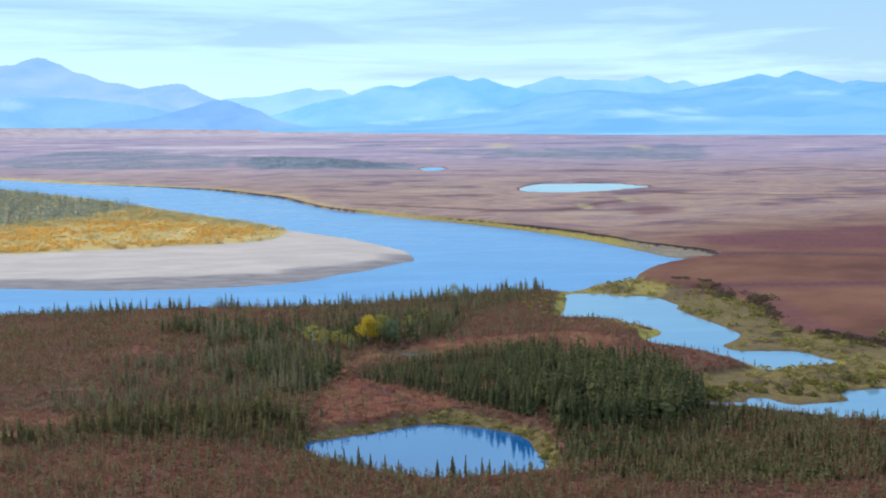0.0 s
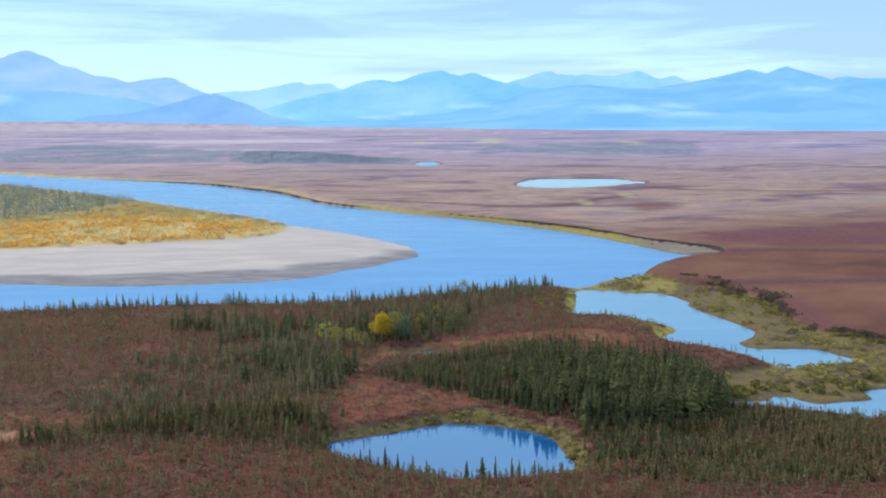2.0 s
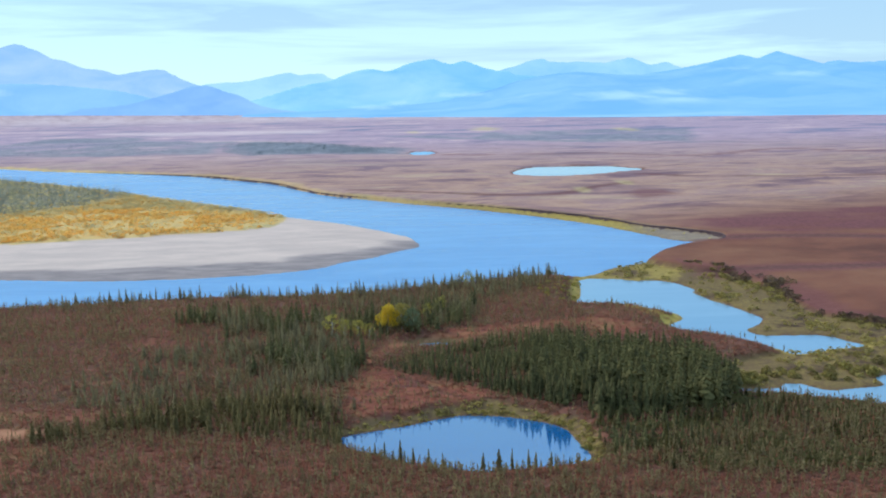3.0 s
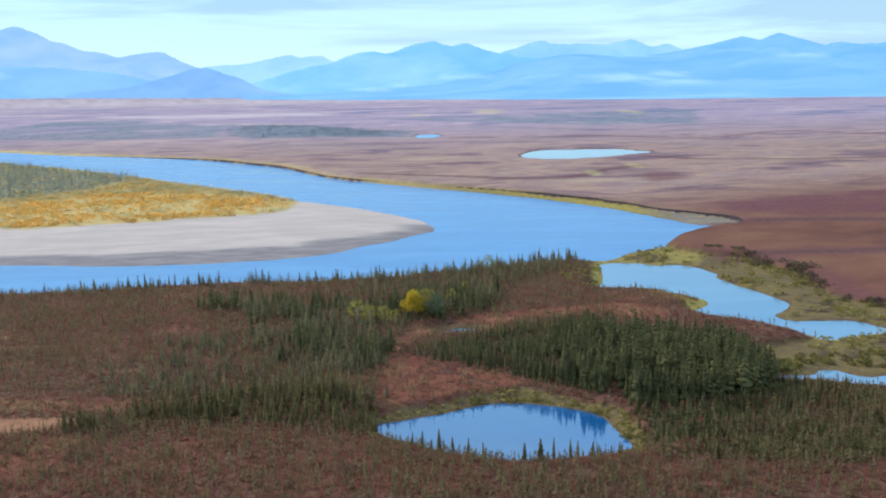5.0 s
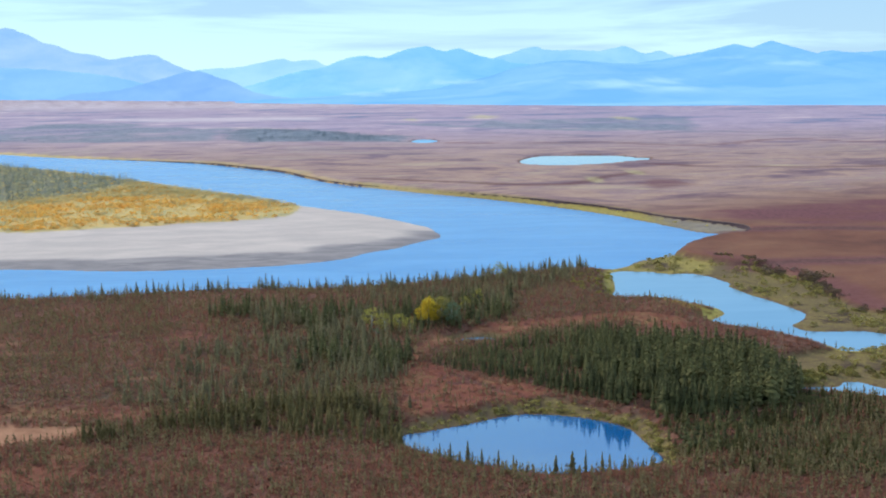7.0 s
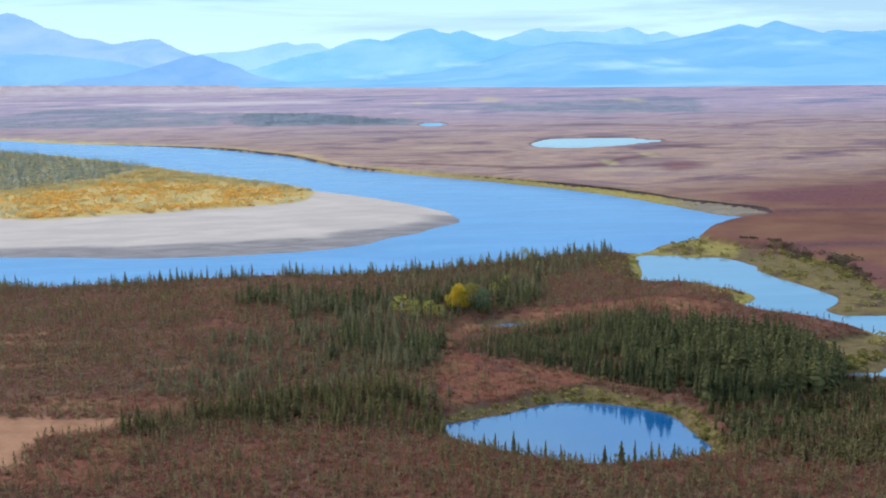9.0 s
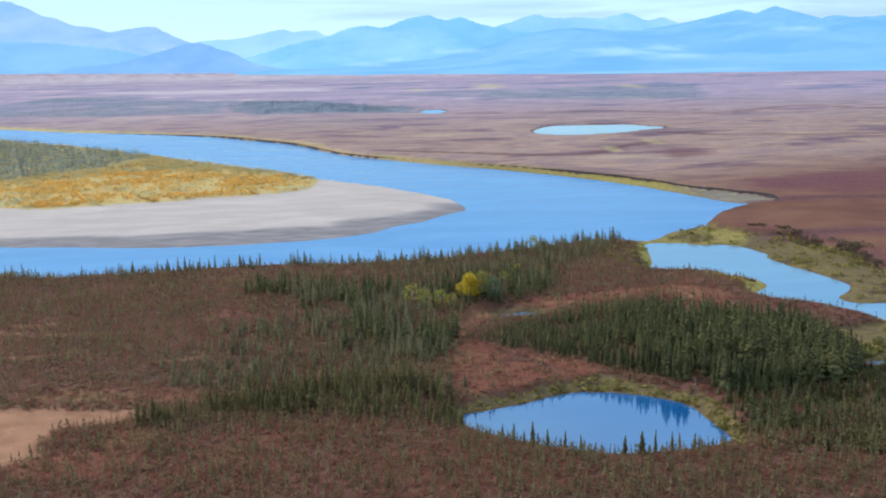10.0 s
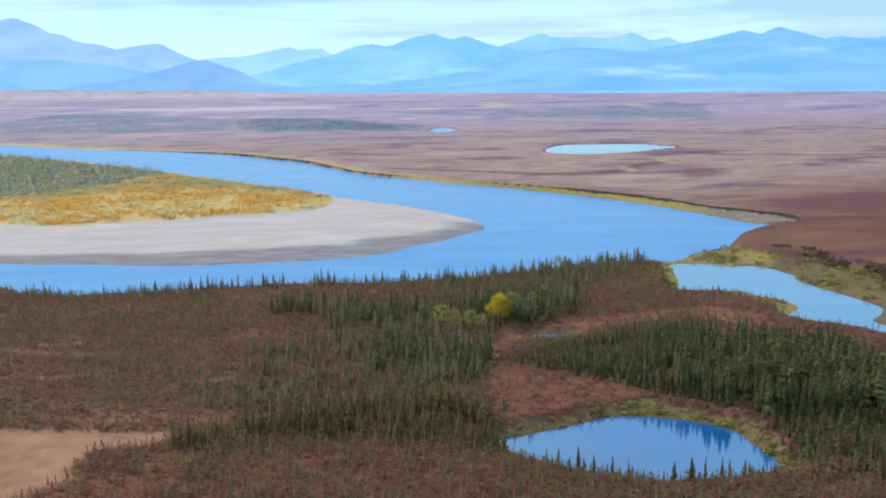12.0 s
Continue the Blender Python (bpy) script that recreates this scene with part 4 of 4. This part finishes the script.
# the row of spruces on the near shore of the pond: a few slim spires with small ones between
SPIRES = [(-18.4, 181.4, 2.4), (-16.6, 179.8, 3.0), (-15.1, 178.1, 2.1), (-13.8, 177.3, 3.9), (-13.1, 176.2, 2.4), (-11.6, 175.4, 3.2), (-9.1, 173.7, 3.2), (-6.5, 172.9, 2.7), (-4.6, 171.6, 1.8),
          (-0.2, 170.8, 3.3), (2.5, 170.3, 3.7), (4.6, 170.6, 3.7), (7.5, 171.4, 3.2), (8.7, 171.7, 2.9), (11.2, 172.4, 2.7), (12.1, 172.8, 2.4)]
for k in range(26):
    x = -23 + 40 * (k + RNG.uniform(0.1, 0.9)) / 26
    SPIRES.append((x, float(np.interp(x, [-26, -20, -16, -11, -5, 1, 8, 13, 19], [186, 182.4, 179.4, 175.8, 173.6, 172.2, 173.0, 174.0, 176.8])) - RNG.uniform(0.4, 2.6), RNG.uniform(0.7, 1.7)))
row = np.array(SPIRES) * (1, 1, 1.15)
zr, _, sr = terrain(row[:, 0], row[:, 1])
row = np.column_stack([row, zr])
row[sr < 0.5, 1] -= 1.5
build_spruces(row[:, (0, 1, 3)], row[:, 2], "spruces on the pond shore", "slim olive green spruce on the shore of the pond", CLUMP_CROWNS)


def wood_height(p, seed):
    """How tall the spruces east of the pond grow: low in the west, tallest in the middle, in uneven clusters."""
    x, y = p[:, 0], p[:, 1]
    base = np.interp(x, [-21, -8, 4, 18, 32, 46, 58], [2.0, 2.9, 3.8, 5.2, 6.6, 6.9, 5.6]) * np.interp(y, [200, 225, 250], [1.0, 1.0, 0.82])
    return base * (1 + 0.22 * grain(x, y, 8, seed)) * np.random.default_rng(seed).uniform(0.62, 1.18, len(p))


clump = scatter(RNG, ZONES["clump"], 3600, 1.0, keep=lambda x, y: 0.12 + 0.88 * smooth(grain(x, y, 7, 71) * 2.8 + 0.6), feather=3.5)
near_clump = clump[np.argsort(clump[:, 1])][:120]
build_spruces(near_clump, (1.8, 4.6), "spruces of the heath clump", "slim olive green spruce in a clump on the heath", CLUMP_CROWNS)
stand("spruce_grove", "dense clump of olive green spruces on the heath", "trees", LIGHT_SPRUCE, clump[np.argsort(clump[:, 1])][120:], CLUMP_SPRUCE, RNG, (1.6, 5.2), 1.15)

east = scatter(RNG, ZONES["east_wood"], 9500, 0.95, keep=lambda x, y: 0.02 + 0.98 * smooth(grain(x, y, 5, 72) * 3.0 + 0.65))
east = east[np.argsort(east[:, 1] + 0.75 * east[:, 0])]
east_tall = wood_height(east, 72)
build_spruces(east[:150], east_tall[:150], "spruces at the edge of the wood", "slim dark green spruce at the edge of the wood")
stand("spruce_wood", "dense dark green spruce wood beside the pond", "trees", LIGHT_SPRUCE, east[150:], SPRUCE, RNG, east_tall[150:], 1.15)

young = scatter(RNG, ZONES["young"], 2600, 0.9, keep=lambda x, y: 0.06 + 0.94 * smooth(grain(x, y, 8, 73) * 2.6 + 0.35), feather=8.0)
young_tall = (0.6 + 2.6 * RNG.random(len(young)) ** 2.0) * np.interp(young[:, 0], [24, 50, 95], [1.25, 1.0, 0.75])
stand("young_spruce_wood", "open stand of young light green spruces", "trees", LIGHT_SPRUCE, young, YOUNG_SPRUCE, RNG, young_tall, 1.35)
mid = scatter(RNG, ZONES["mid"], 4600, 1.15, feather=6.0, keep=lambda x, y: (0.45 + 0.55 * np.sign(grain(x, y, 14, 31) + 0.1)) * (0.15 + 0.85 * smooth((np.hypot((x + 28) * 0.62, (y - 263) * 0.8) - 8) / 3)))
stand("shore_spruce_wood", "tall olive spruces between pond and marsh", "trees", LIGHT_SPRUCE, scatter(RNG, ZONES["shore_wood"], 800, 1.2, keep=lambda x, y: 0.2 + 0.8 * smooth(grain(x, y, 8, 76) * 2.5 + 0.5)), SPRUCE, RNG, (1.0, 3.9), 1.1)
stand("link_spruce_wood", "loose olive and grey-green spruces on the heath", "trees", LIGHT_SPRUCE, scatter(RNG, ZONES["link"], 3000, 1.0, keep=lambda x, y: 0.12 + 0.8 * smooth(grain(x, y, 8, 74) * 2.4 + 0.3), feather=9.0), GREY_SPRUCE, RNG, (1.0, 4.0), 1.1)
stand("bank_wood", "dense grey-green spruces behind the river bank", "trees", LIGHT_SPRUCE, scatter(RNG, ZONES["bank_wood"], 2400, 1.1, keep=lambda x, y: 0.15 + 0.85 * smooth(grain(x, y, 9, 75) * 2.2 + 0.5), feather=5.0), GREY_SPRUCE, RNG, (1.2, 4.0), 1.05)
deep = grain(mid[:, 0], mid[:, 1], 12, 77) + 0.5 * (RNG.random(len(mid)) - 0.5) > -0.02
stand("mid_spruce_wood", "loose grey-green spruce wood on the heath", "trees", LIGHT_SPRUCE, mid[~deep], GREY_SPRUCE, RNG, (2.4, 5.4))
stand("dark_spruce_wood", "close dark olive spruces on the heath", "trees", LIGHT_SPRUCE, mid[deep], SPRUCE, RNG, (2.8, 6.2), 1.1)

bank = []
for x in np.arange(-165, 36, 0.18):
    yb = np.interp(x, [p[0] for p in NEAR_BANK[::-1]], [p[1] for p in NEAR_BANK[::-1]])
    thick = 0.45 + 0.55 * float(smooth(np.array((x + 30) / 30))) if x > -30 else (0.75 if x > -125 else 0.25)
    bunch = float(grain(np.array([x]), np.array([3.0]), 7, 44)[0])
    if RNG.random() < thick * (0.5 + 0.7 * float(smooth(np.array(bunch * 2.5 + 0.5)))):
        bank.append((x + RNG.uniform(-0.4, 0.4), yb - 1.5 - RNG.exponential(4.0)))
bank = np.array(bank)
zb, _, sb = terrain(bank[:, 0], bank[:, 1])
bank = np.column_stack([bank, zb])[sb > 0.8]
stand("bank_spruces", "row of dark spruce spires along the river bank", "trees", LIGHT_SPRUCE, bank, GREY_SPRUCE, RNG, (0.8 + 3.7 * RNG.random(len(bank)) ** 2.0) * (1 + 0.3 * grain(bank[:, 0], bank[:, 0] * 0 + 3, 7, 44)), 0.95)

HEATH = np.array([(-124, 152), (96, 150), (112, 204), (60, 216), (66, 240), (80, 247), (66, 268), (54, 282), (64, 294), (44, 312), (34, 316), (38, 352), (-50, 331), (-150, 322), (-182, 345), (-190, 320)], float)


def open_heath(x, y):
    m = terrain(x, y)[1]
    return (1 - m["bare"]) * (1 - m["marsh"]) * (1 - m["plain"]) * (1 - 0.8 * m["red"])


def sapling_shape(rng, boughs, girth):
    """A very small, thin conifer or birch sapling, 1 m high: short drooping sprays up a wand."""
    v, f = [], []
    for k in range(boughs):
        u = k / boughs
        a, r = 2.399 * k + rng.uniform(-0.4, 0.4), girth * (1.05 - u) * rng.uniform(0.7, 1.3)
        z0, w = 0.10 + 0.82 * u, 0.5 * r + 0.02
        ca, sa = math.cos(a), math.sin(a)
        n = len(v)
        v += [(0, 0, z0 + 0.16), (ca * r * 0.6 - sa * w, sa * r * 0.6 + ca * w, z0 - 0.02), (ca * r, sa * r, z0 - 0.06), (ca * r * 0.6 + sa * w, sa * r * 0.6 - ca * w, z0 - 0.02)]
        f += [(n, n + 1, n + 2), (n, n + 2, n + 3)]
    return np.array(v), np.array(f)


SAPLINGS = [sapling_shape(RNG, 7, g) for g in (0.16, 0.20, 0.24, 0.28)]
THIN_SAPLINGS = [sapling_shape(RNG, 5, g) for g in (0.22, 0.27, 0.32)]
dwarfs = scatter(RNG, HEATH, 66000, 0.45, keep=lambda x, y: open_heath(x, y) * np.where((x > 34) & (y > 240), 0.15, 1.0) * (0.62 + 0.2 * smooth((y - 192) / 20)) * (0.35 + 0.65 * smooth(grain(x, y, 20, 41) * 2 + 0.5)))
FORE = np.array([(-124, 150), (96, 148), (100, 196), (60, 206), (30, 176), (0, 171), (-24, 184), (-60, 194), (-124, 205)], float)
dwarfs = np.vstack([dwarfs, scatter(RNG, FORE, 34000, 0.42, keep=lambda x, y: open_heath(x, y) * (0.35 + 0.65 * smooth(grain(x, y, 12, 43) * 2 + 0.5)))])
split = RNG.random(len(dwarfs)) + 0.25 * grain(dwarfs[:, 0], dwarfs[:, 1], 18, 42)
carpet = scatter(RNG, HEATH, 44000, 0.5, keep=lambda x, y: open_heath(x, y) * smooth((y - 190) / 12) * np.where((x > 20) & (y < 260), 0.0, 1.0) * (0.3 + 0.7 * smooth(grain(x, y, 15, 49) * 2 + 0.6)))
stand("heath_thicket", "low close growth of thin olive-brown spruces on heath", "trees", THIN_SAPLINGS, carpet, HEATH_SPRUCE, RNG, (0.5, 1.8), 0.9)
stand("heath_spruces", "scattered small olive-green spruces on brown heath", "trees", SAPLINGS, dwarfs[split < 0.6], HEATH_SPRUCE, RNG, (0.8, 2.7), 0.9)
stand("heath_birches", "scattered small brown and reddish birch saplings on heath", "trees", SAPLINGS, dwarfs[split >= 0.6], HEATH_LEAF, RNG, (0.5, 1.7), 1.1)


def tuft_shape(rng, leaves):
    """A low, spreading shrub: leafy facets that mostly face up."""
    v, f = [], []
    for _ in range(leaves):
        a, r = rng.uniform(0, 6.283), 0.5 * math.sqrt(rng.random())
        c = np.array([r * math.cos(a), r * math.sin(a), rng.uniform(0.45, 1.0) * (1 - r)])
        t = rng.uniform(0, 6.283)
        n = len(v)
        for k in range(3):
            b = t + 2.094 * k + rng.uniform(-0.4, 0.4)
            v.append(c + rng.uniform(0.16, 0.28) * np.array([math.cos(b), math.sin(b), rng.uniform(-0.55, 0.35)]))
        f.append((n, n + 1, n + 2))
    return np.array(v), np.array(f)


TUFTS = [tuft_shape(RNG, 7) for _ in range(6)]
stand("heath_shrubs", "low brown and reddish dwarf birch shrubs", "shrubs", TUFTS, scatter(RNG, HEATH, 68000, keep=open_heath), HEATH_LEAF, RNG, (0.22, 0.6), 2.5)

stand("young_scrub", "low olive willow and birch scrub between the young spruces", "shrubs", TUFTS, scatter(RNG, ZONES["young"], 15000, keep=lambda x, y: 0.1 + 0.9 * smooth(grain(x, y, 10, 40) * 2.4 + 0.5), feather=6.0), SCRUB_LEAF, RNG, (0.4, 1.1), 2.0)

# willow on the marsh, the far bench, the pond rims
wet_land = lambda x, y: terrain(x, y)[1]["marsh"] * (0.12 + 0.88 * smooth(grain(x, y, 12, 51) * 2.4))
stand("marsh_willows", "yellow-green willow bushes on the marsh", "shrubs", BUSHES, scatter(RNG, ZONES["marsh"], 5200, 0.9, keep=wet_land), MARSH_LEAF, RNG, (0.4, 1.4), 1.8)


def along(rng, line, count, spread, shift=0.0):
    """Places strewn along a line, in uneven bunches."""
    curve = rounded(line, 8, False)
    k = rng.integers(0, len(curve) - 1, count)
    q = curve[k] + (curve[k + 1] - curve[k]) * rng.random((count, 1)) + rng.normal(0, spread, (count, 2)) + (shift, 0)
    q = q[smooth(grain(q[:, 0], q[:, 1], 8, 52) * 2.0 + 0.7) > rng.random(len(q))]
    z, _, shore = terrain(q[:, 0], q[:, 1])
    return np.column_stack([q, z])[shore > 0.6]


stand("edge_scrub", "dark purplish brown scrub along the edge of the terrace", "shrubs", EDGE_BUSHES, along(RNG, TERRACE, 1500, 0.9), BROWN_LEAF, RNG, (0.3, 0.9), 1.6)
stand("terrace_thicket", "dark purplish thicket on the corner of the terrace", "shrubs", EDGE_BUSHES, along(RNG, [(92, 352), (95, 341), (99, 331), (101, 329)], 120, 1.8, 1.0), BROWN_LEAF, RNG, (0.5, 1.9), 1.5)
stand("edge_willows", "yellow-green willow along the foot of the terrace", "shrubs", EDGE_BUSHES, along(RNG, TERRACE, 380, 1.3, -2.4), MARSH_LEAF, RNG, (0.3, 1.0), 2.0)
BENCH = np.array([(-480, 1090), (-300, 970), (-150, 835), (-90, 735), (-30, 640), (50, 552), (112, 468), (114, 425), (90, 415), (40, 530), (-40, 620), (-110, 730), (-180, 840), (-320, 945)], float)
stand("bank_willows", "fringe of yellow-green willow along the far bank", "shrubs", SMALL_BUSHES, scatter(RNG, BENCH, 9000, dry=0.4, keep=lambda x, y: np.maximum(terrain(x, y)[1]["marsh"], terrain(x, y)[1]["isle"]) * np.interp(x, [-20, 60], [0.3, 0.7]) * (1 - 0.8 * smooth((x - 78) / 18))), YELLOW_LEAF, RNG, (0.3, 1.0), 2.4)
EAST_SHORE = np.array([(54, 222), (60, 228), (66, 232), (78, 232), (92, 236), (104, 240), (104, 232), (90, 228.5), (84, 220.5), (72, 223), (64, 220.5)], float)
WEST_POINT = np.array([(22, 322), (27, 340), (36, 353), (41.5, 352), (39, 330), (35, 312), (29, 310)], float)
YELLOW_BUSHES = [tri_mesh("willow_bush", *bush_shape(RNG, 90, 0.13), YELLOW_LEAF) for _ in range(3)]
BUSH_MESHES = [tri_mesh("willow_bush", *bush_shape(RNG, 90, 0.13), m) for m in (OLIVE_LEAF, MARSH_LEAF, OLIVE_LEAF)]
for ring, count, group in ((EAST_SHORE, 130, "willows on the marsh pond"), (WEST_POINT, 110, "willows on the inlet point")):
    for x, y, z in scatter(RNG, ring, count, 1.3, dry=0.4):
        h = RNG.uniform(0.8, 2.0) if ring is EAST_SHORE else RNG.uniform(0.4, 1.2)
        bush = tagged(new("willow_bush", (YELLOW_BUSHES if ring is WEST_POINT else BUSH_MESHES)[RNG.integers(3)]), "rounded yellow-green willow bush on the marshy shore", "bush", group)
        bush.matrix_basis = pose(x, y, z - 0.1, 0, 0, RNG.uniform(0, 360)) @ Matrix.Diagonal((h * 1.7, h * 1.7, h, 1))
for x, y, h in ((116.0, 271.5, 3.4), (118.5, 270.5, 2.6), (123.0, 270.0, 3.2), (127.0, 268.0, 2.4)):
    bush = tagged(new("willow_bush", BUSH_MESHES[1]), "tall olive willow bush on the edge of the terrace", "bush", "willows on the terrace edge")
    bush.matrix_basis = pose(x, y, float(height(x, y)[0]) - 0.1, 0, 0, 40 * h) @ Matrix.Diagonal((h, h, h, 1))
SHORE_BUSHES = np.array([(-12, 201.5), (-4, 207), (4, 207), (12, 203), (19, 197), (22, 188), (22, 180), (19.2, 180), (18.6, 190), (15, 199.5), (4, 205.4), (-4, 205.8)], float)
for x, y, z in scatter(RNG, SHORE_BUSHES, 220, 1.2, dry=0.4):
    h = RNG.uniform(0.4, 1.1)
    bush = tagged(new("willow_bush", BUSH_MESHES[RNG.integers(3)]), "low yellow-green willow bush on the pond shore", "bush", "willows on the pond shore")
    bush.matrix_basis = pose(x, y, z - 0.1, 0, 0, RNG.uniform(0, 360)) @ Matrix.Diagonal((h * 1.9, h * 1.9, h, 1))
POND_RIM = np.array([(-32, 186), (-30, 200), (-10, 212), (10, 210), (26, 196), (26, 174), (18, 170), (14, 178), (-20, 190)], float)
stand("pond_sedge", "tufts of yellow-green sedge round the pond", "shrubs", SMALL_BUSHES, scatter(RNG, POND_RIM, 2600, dry=0.3, keep=lambda x, y: terrain(x, y)[1]["marsh"] * 0.8), MARSH_LEAF, RNG, (0.25, 0.8), 1.8)

# the wooded, autumn-coloured point
ISLE_NEAR = np.array([(-460, 962), (-395, 909), (-257, 774), (-166, 665), (-110, 597), (-86.5, 565), (-85, 530), (-88.5, 514.5), (-106, 502.5), (-131, 493), (-154, 484), (-178, 477.5), (-203, 473.5), (-300, 521)], float)
def isle_green(x, y):
    """Where green willow takes over from the orange shrubs of the point."""
    return smooth((y - np.interp(x, [-300, -244, -214, -176, -121, -85], [560, 571, 598, 610, 588, 552]) + 14 * grain(x, y, 24, 62) + 18) / 36)


stand("isle_shrubs", "orange and yellow autumn shrubs on the river point", "shrubs", SMALL_BUSHES, scatter(RNG, ISLE_NEAR, 62000, keep=lambda x, y: (0.15 + 0.85 * smooth(grain(x, y, 20, 61) * 2 + 0.4)) * (1 - 0.8 * isle_green(x, y)) * (1 - 0.85 * terrain(x, y)[1]["grove"])), ORANGE_LEAF, RNG, (0.4, 1.7), 1.9)
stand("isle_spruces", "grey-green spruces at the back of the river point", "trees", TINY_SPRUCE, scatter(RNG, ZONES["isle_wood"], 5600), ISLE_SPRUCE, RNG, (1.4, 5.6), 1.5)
stand("isle_green_shrubs", "dull green shrubs on the river point", "shrubs", TUFTS, scatter(RNG, ISLE_NEAR, 40000, keep=lambda x, y: (0.09 + 0.75 * isle_green(x, y)) * (1 - 0.75 * terrain(x, y)[1]["grove"])), ISLE_LEAF, RNG, (0.7, 2.6), 2.0)
stand("far_spruce_wood", "far dark belt of spruce on the tundra", "trees", TINY_SPRUCE, scatter(RNG, ZONES["far_wood"], 5000, feather=40.0, keep=lambda x, y: 0.1 + 0.9 * smooth(grain(x, y, 45, 79) * 2.5 + 1.0 + (x + 60) / 400)), HAZY_SPRUCE, RNG, (0.8, 3.2), 2.6)
stand("eastern_scrub", "far thin belt of dark green scrub", "trees", TINY_SPRUCE, scatter(RNG, np.array(FAR_BELT_C, float), 900, keep=lambda x, y: smooth(grain(x, y, 60, 78) * 3)), HAZY_SPRUCE, RNG, (0.8, 2.0), 3.0)
stand("far_scrub", "far thin belt of grey-green scrub", "trees", TINY_SPRUCE, scatter(RNG, np.array(FAR_BELT, float), 3000, keep=lambda x, y: smooth(grain(x, y * 0.5, 60, 56) * 2.5 + 0.3), feather=40.0), HAZY_SPRUCE, RNG, (0.8, 2.2), 3.0)


def leaf_ball(rng, centre, radius, count, size):
    """A clump of leaf facets round a centre, denser outside."""
    v, f = [], []
    for _ in range(count):
        d = rng.normal(0, 1, 3)
        d *= radius * rng.uniform(0.35, 1.0) ** 0.6 / np.linalg.norm(d)
        c = np.array(centre) + d * (1, 1, 0.85)
        e = rng.normal(0, 1, (3, 3))
        e /= np.linalg.norm(e, axis=1)[:, None]
        s = size * rng.uniform(0.6, 1.3)
        n = len(v)
        v += [c + s * e[0], c + s * e[1], c + s * e[2]]
        f += [(n, n + 1, n + 2)]
    return v, f


def build_broadleaf(x, y, tall, wide, material, label, group, clumps=16, leaves=120):
    """A broad tree: leaning trunk, limbs and a crown of leaf clumps with gaps."""
    z = float(height(x, y)[0]) - 0.05
    tree = tagged(new("birch_tree"), label, "tree", group)
    tree.matrix_basis = pose(x, y, z, 0, 0, RNG.uniform(0, 360))
    tv, tf = stem_shape(0.028 * tall, 0.010 * tall, 0, 0.62 * tall, 8, (0.02 * tall, 0))
    part("trunk", tri_mesh("trunk", tv, tf, PALE_BARK), tree)
    cv, cf = [], []
    for k in range(clumps):
        a = 2.4 * k + RNG.uniform(-0.4, 0.4)
        u = (k + 0.5) / clumps
        r = wide * 0.5 * math.sqrt(RNG.uniform(0.15, 1)) * math.sin(math.pi * (0.22 + 0.72 * u))
        c = (r * math.cos(a), r * math.sin(a), tall * (0.24 + 0.66 * u))
        v, f = leaf_ball(RNG, c, wide * RNG.uniform(0.15, 0.24), leaves, wide * 0.045)
        cf += [tuple(q + len(cv) for q in t) for t in f]
        cv += v
        if k % 3 == 0:
            lv, lf = stem_shape(0.009 * tall, 0.003 * tall, 0, 1, 5)
            base = Vector((0.01 * tall, 0, tall * (0.15 + 0.4 * u)))
            d = Vector(c) - base
            turn = d.to_track_quat("Z", "Y").to_matrix()
            lv = [base + turn @ Vector((q[0], q[1], q[2] * d.length)) for q in lv]
            part("limb", tri_mesh("limb", lv, lf, PALE_BARK), tree)
    part("crown", tri_mesh("crown", np.array(cv), np.array(cf), material), tree, label.split(" with ")[0] + " crown")
    return tree


build_broadleaf(-19.7, 273.5, 7.3, 6.0, GOLD, "golden yellow birch with a full oval crown", "birches among spruces", 22, 150)
build_broadleaf(-16.2, 275.5, 7.4, 5.2, OLIVE_LEAF, "dull yellow-green birch with a thinning crown", "birches among spruces", 18, 130)
build_broadleaf(-13.6, 273.0, 6.4, 4.6, PALE_GREEN, "pale grey-green willow with an open crown", "birches among spruces", 16, 120)
for bx, by, bh, bw, bm_, bl in ((-34.0, 271, 5.6, 5.0, YELLOW_LEAF, "yellow-green young birch with a narrow crown"), (-30.5, 268.5, 5.0, 4.6, YELLOW_LEAF, "yellow young birch with a thin crown"),
                                (-27.0, 267.5, 4.8, 4.4, YELLOW_LEAF, "yellow-green young birch with a narrow crown"), (-24.2, 268, 3.8, 3.2, YELLOW_LEAF, "yellow young birch with a thin crown"),
                                (-32.5, 263, 2.4, 2.2, PALE_GREEN, "pale grey-green young willow with a low crown"),
                                (3.5, 338, 5.4, 5.0, YELLOW_LEAF, "yellow birch with a broad crown near the river"), (-5.5, 298, 4.6, 3.8, YELLOW_LEAF, "yellow-green young birch with a low crown"),
                                (-9.5, 291, 4.2, 3.6, YELLOW_LEAF, "yellow-green young birch with a low crown")):
    build_broadleaf(bx, by, bh, bw, bm_, bl, "birches among spruces", 9, 70)
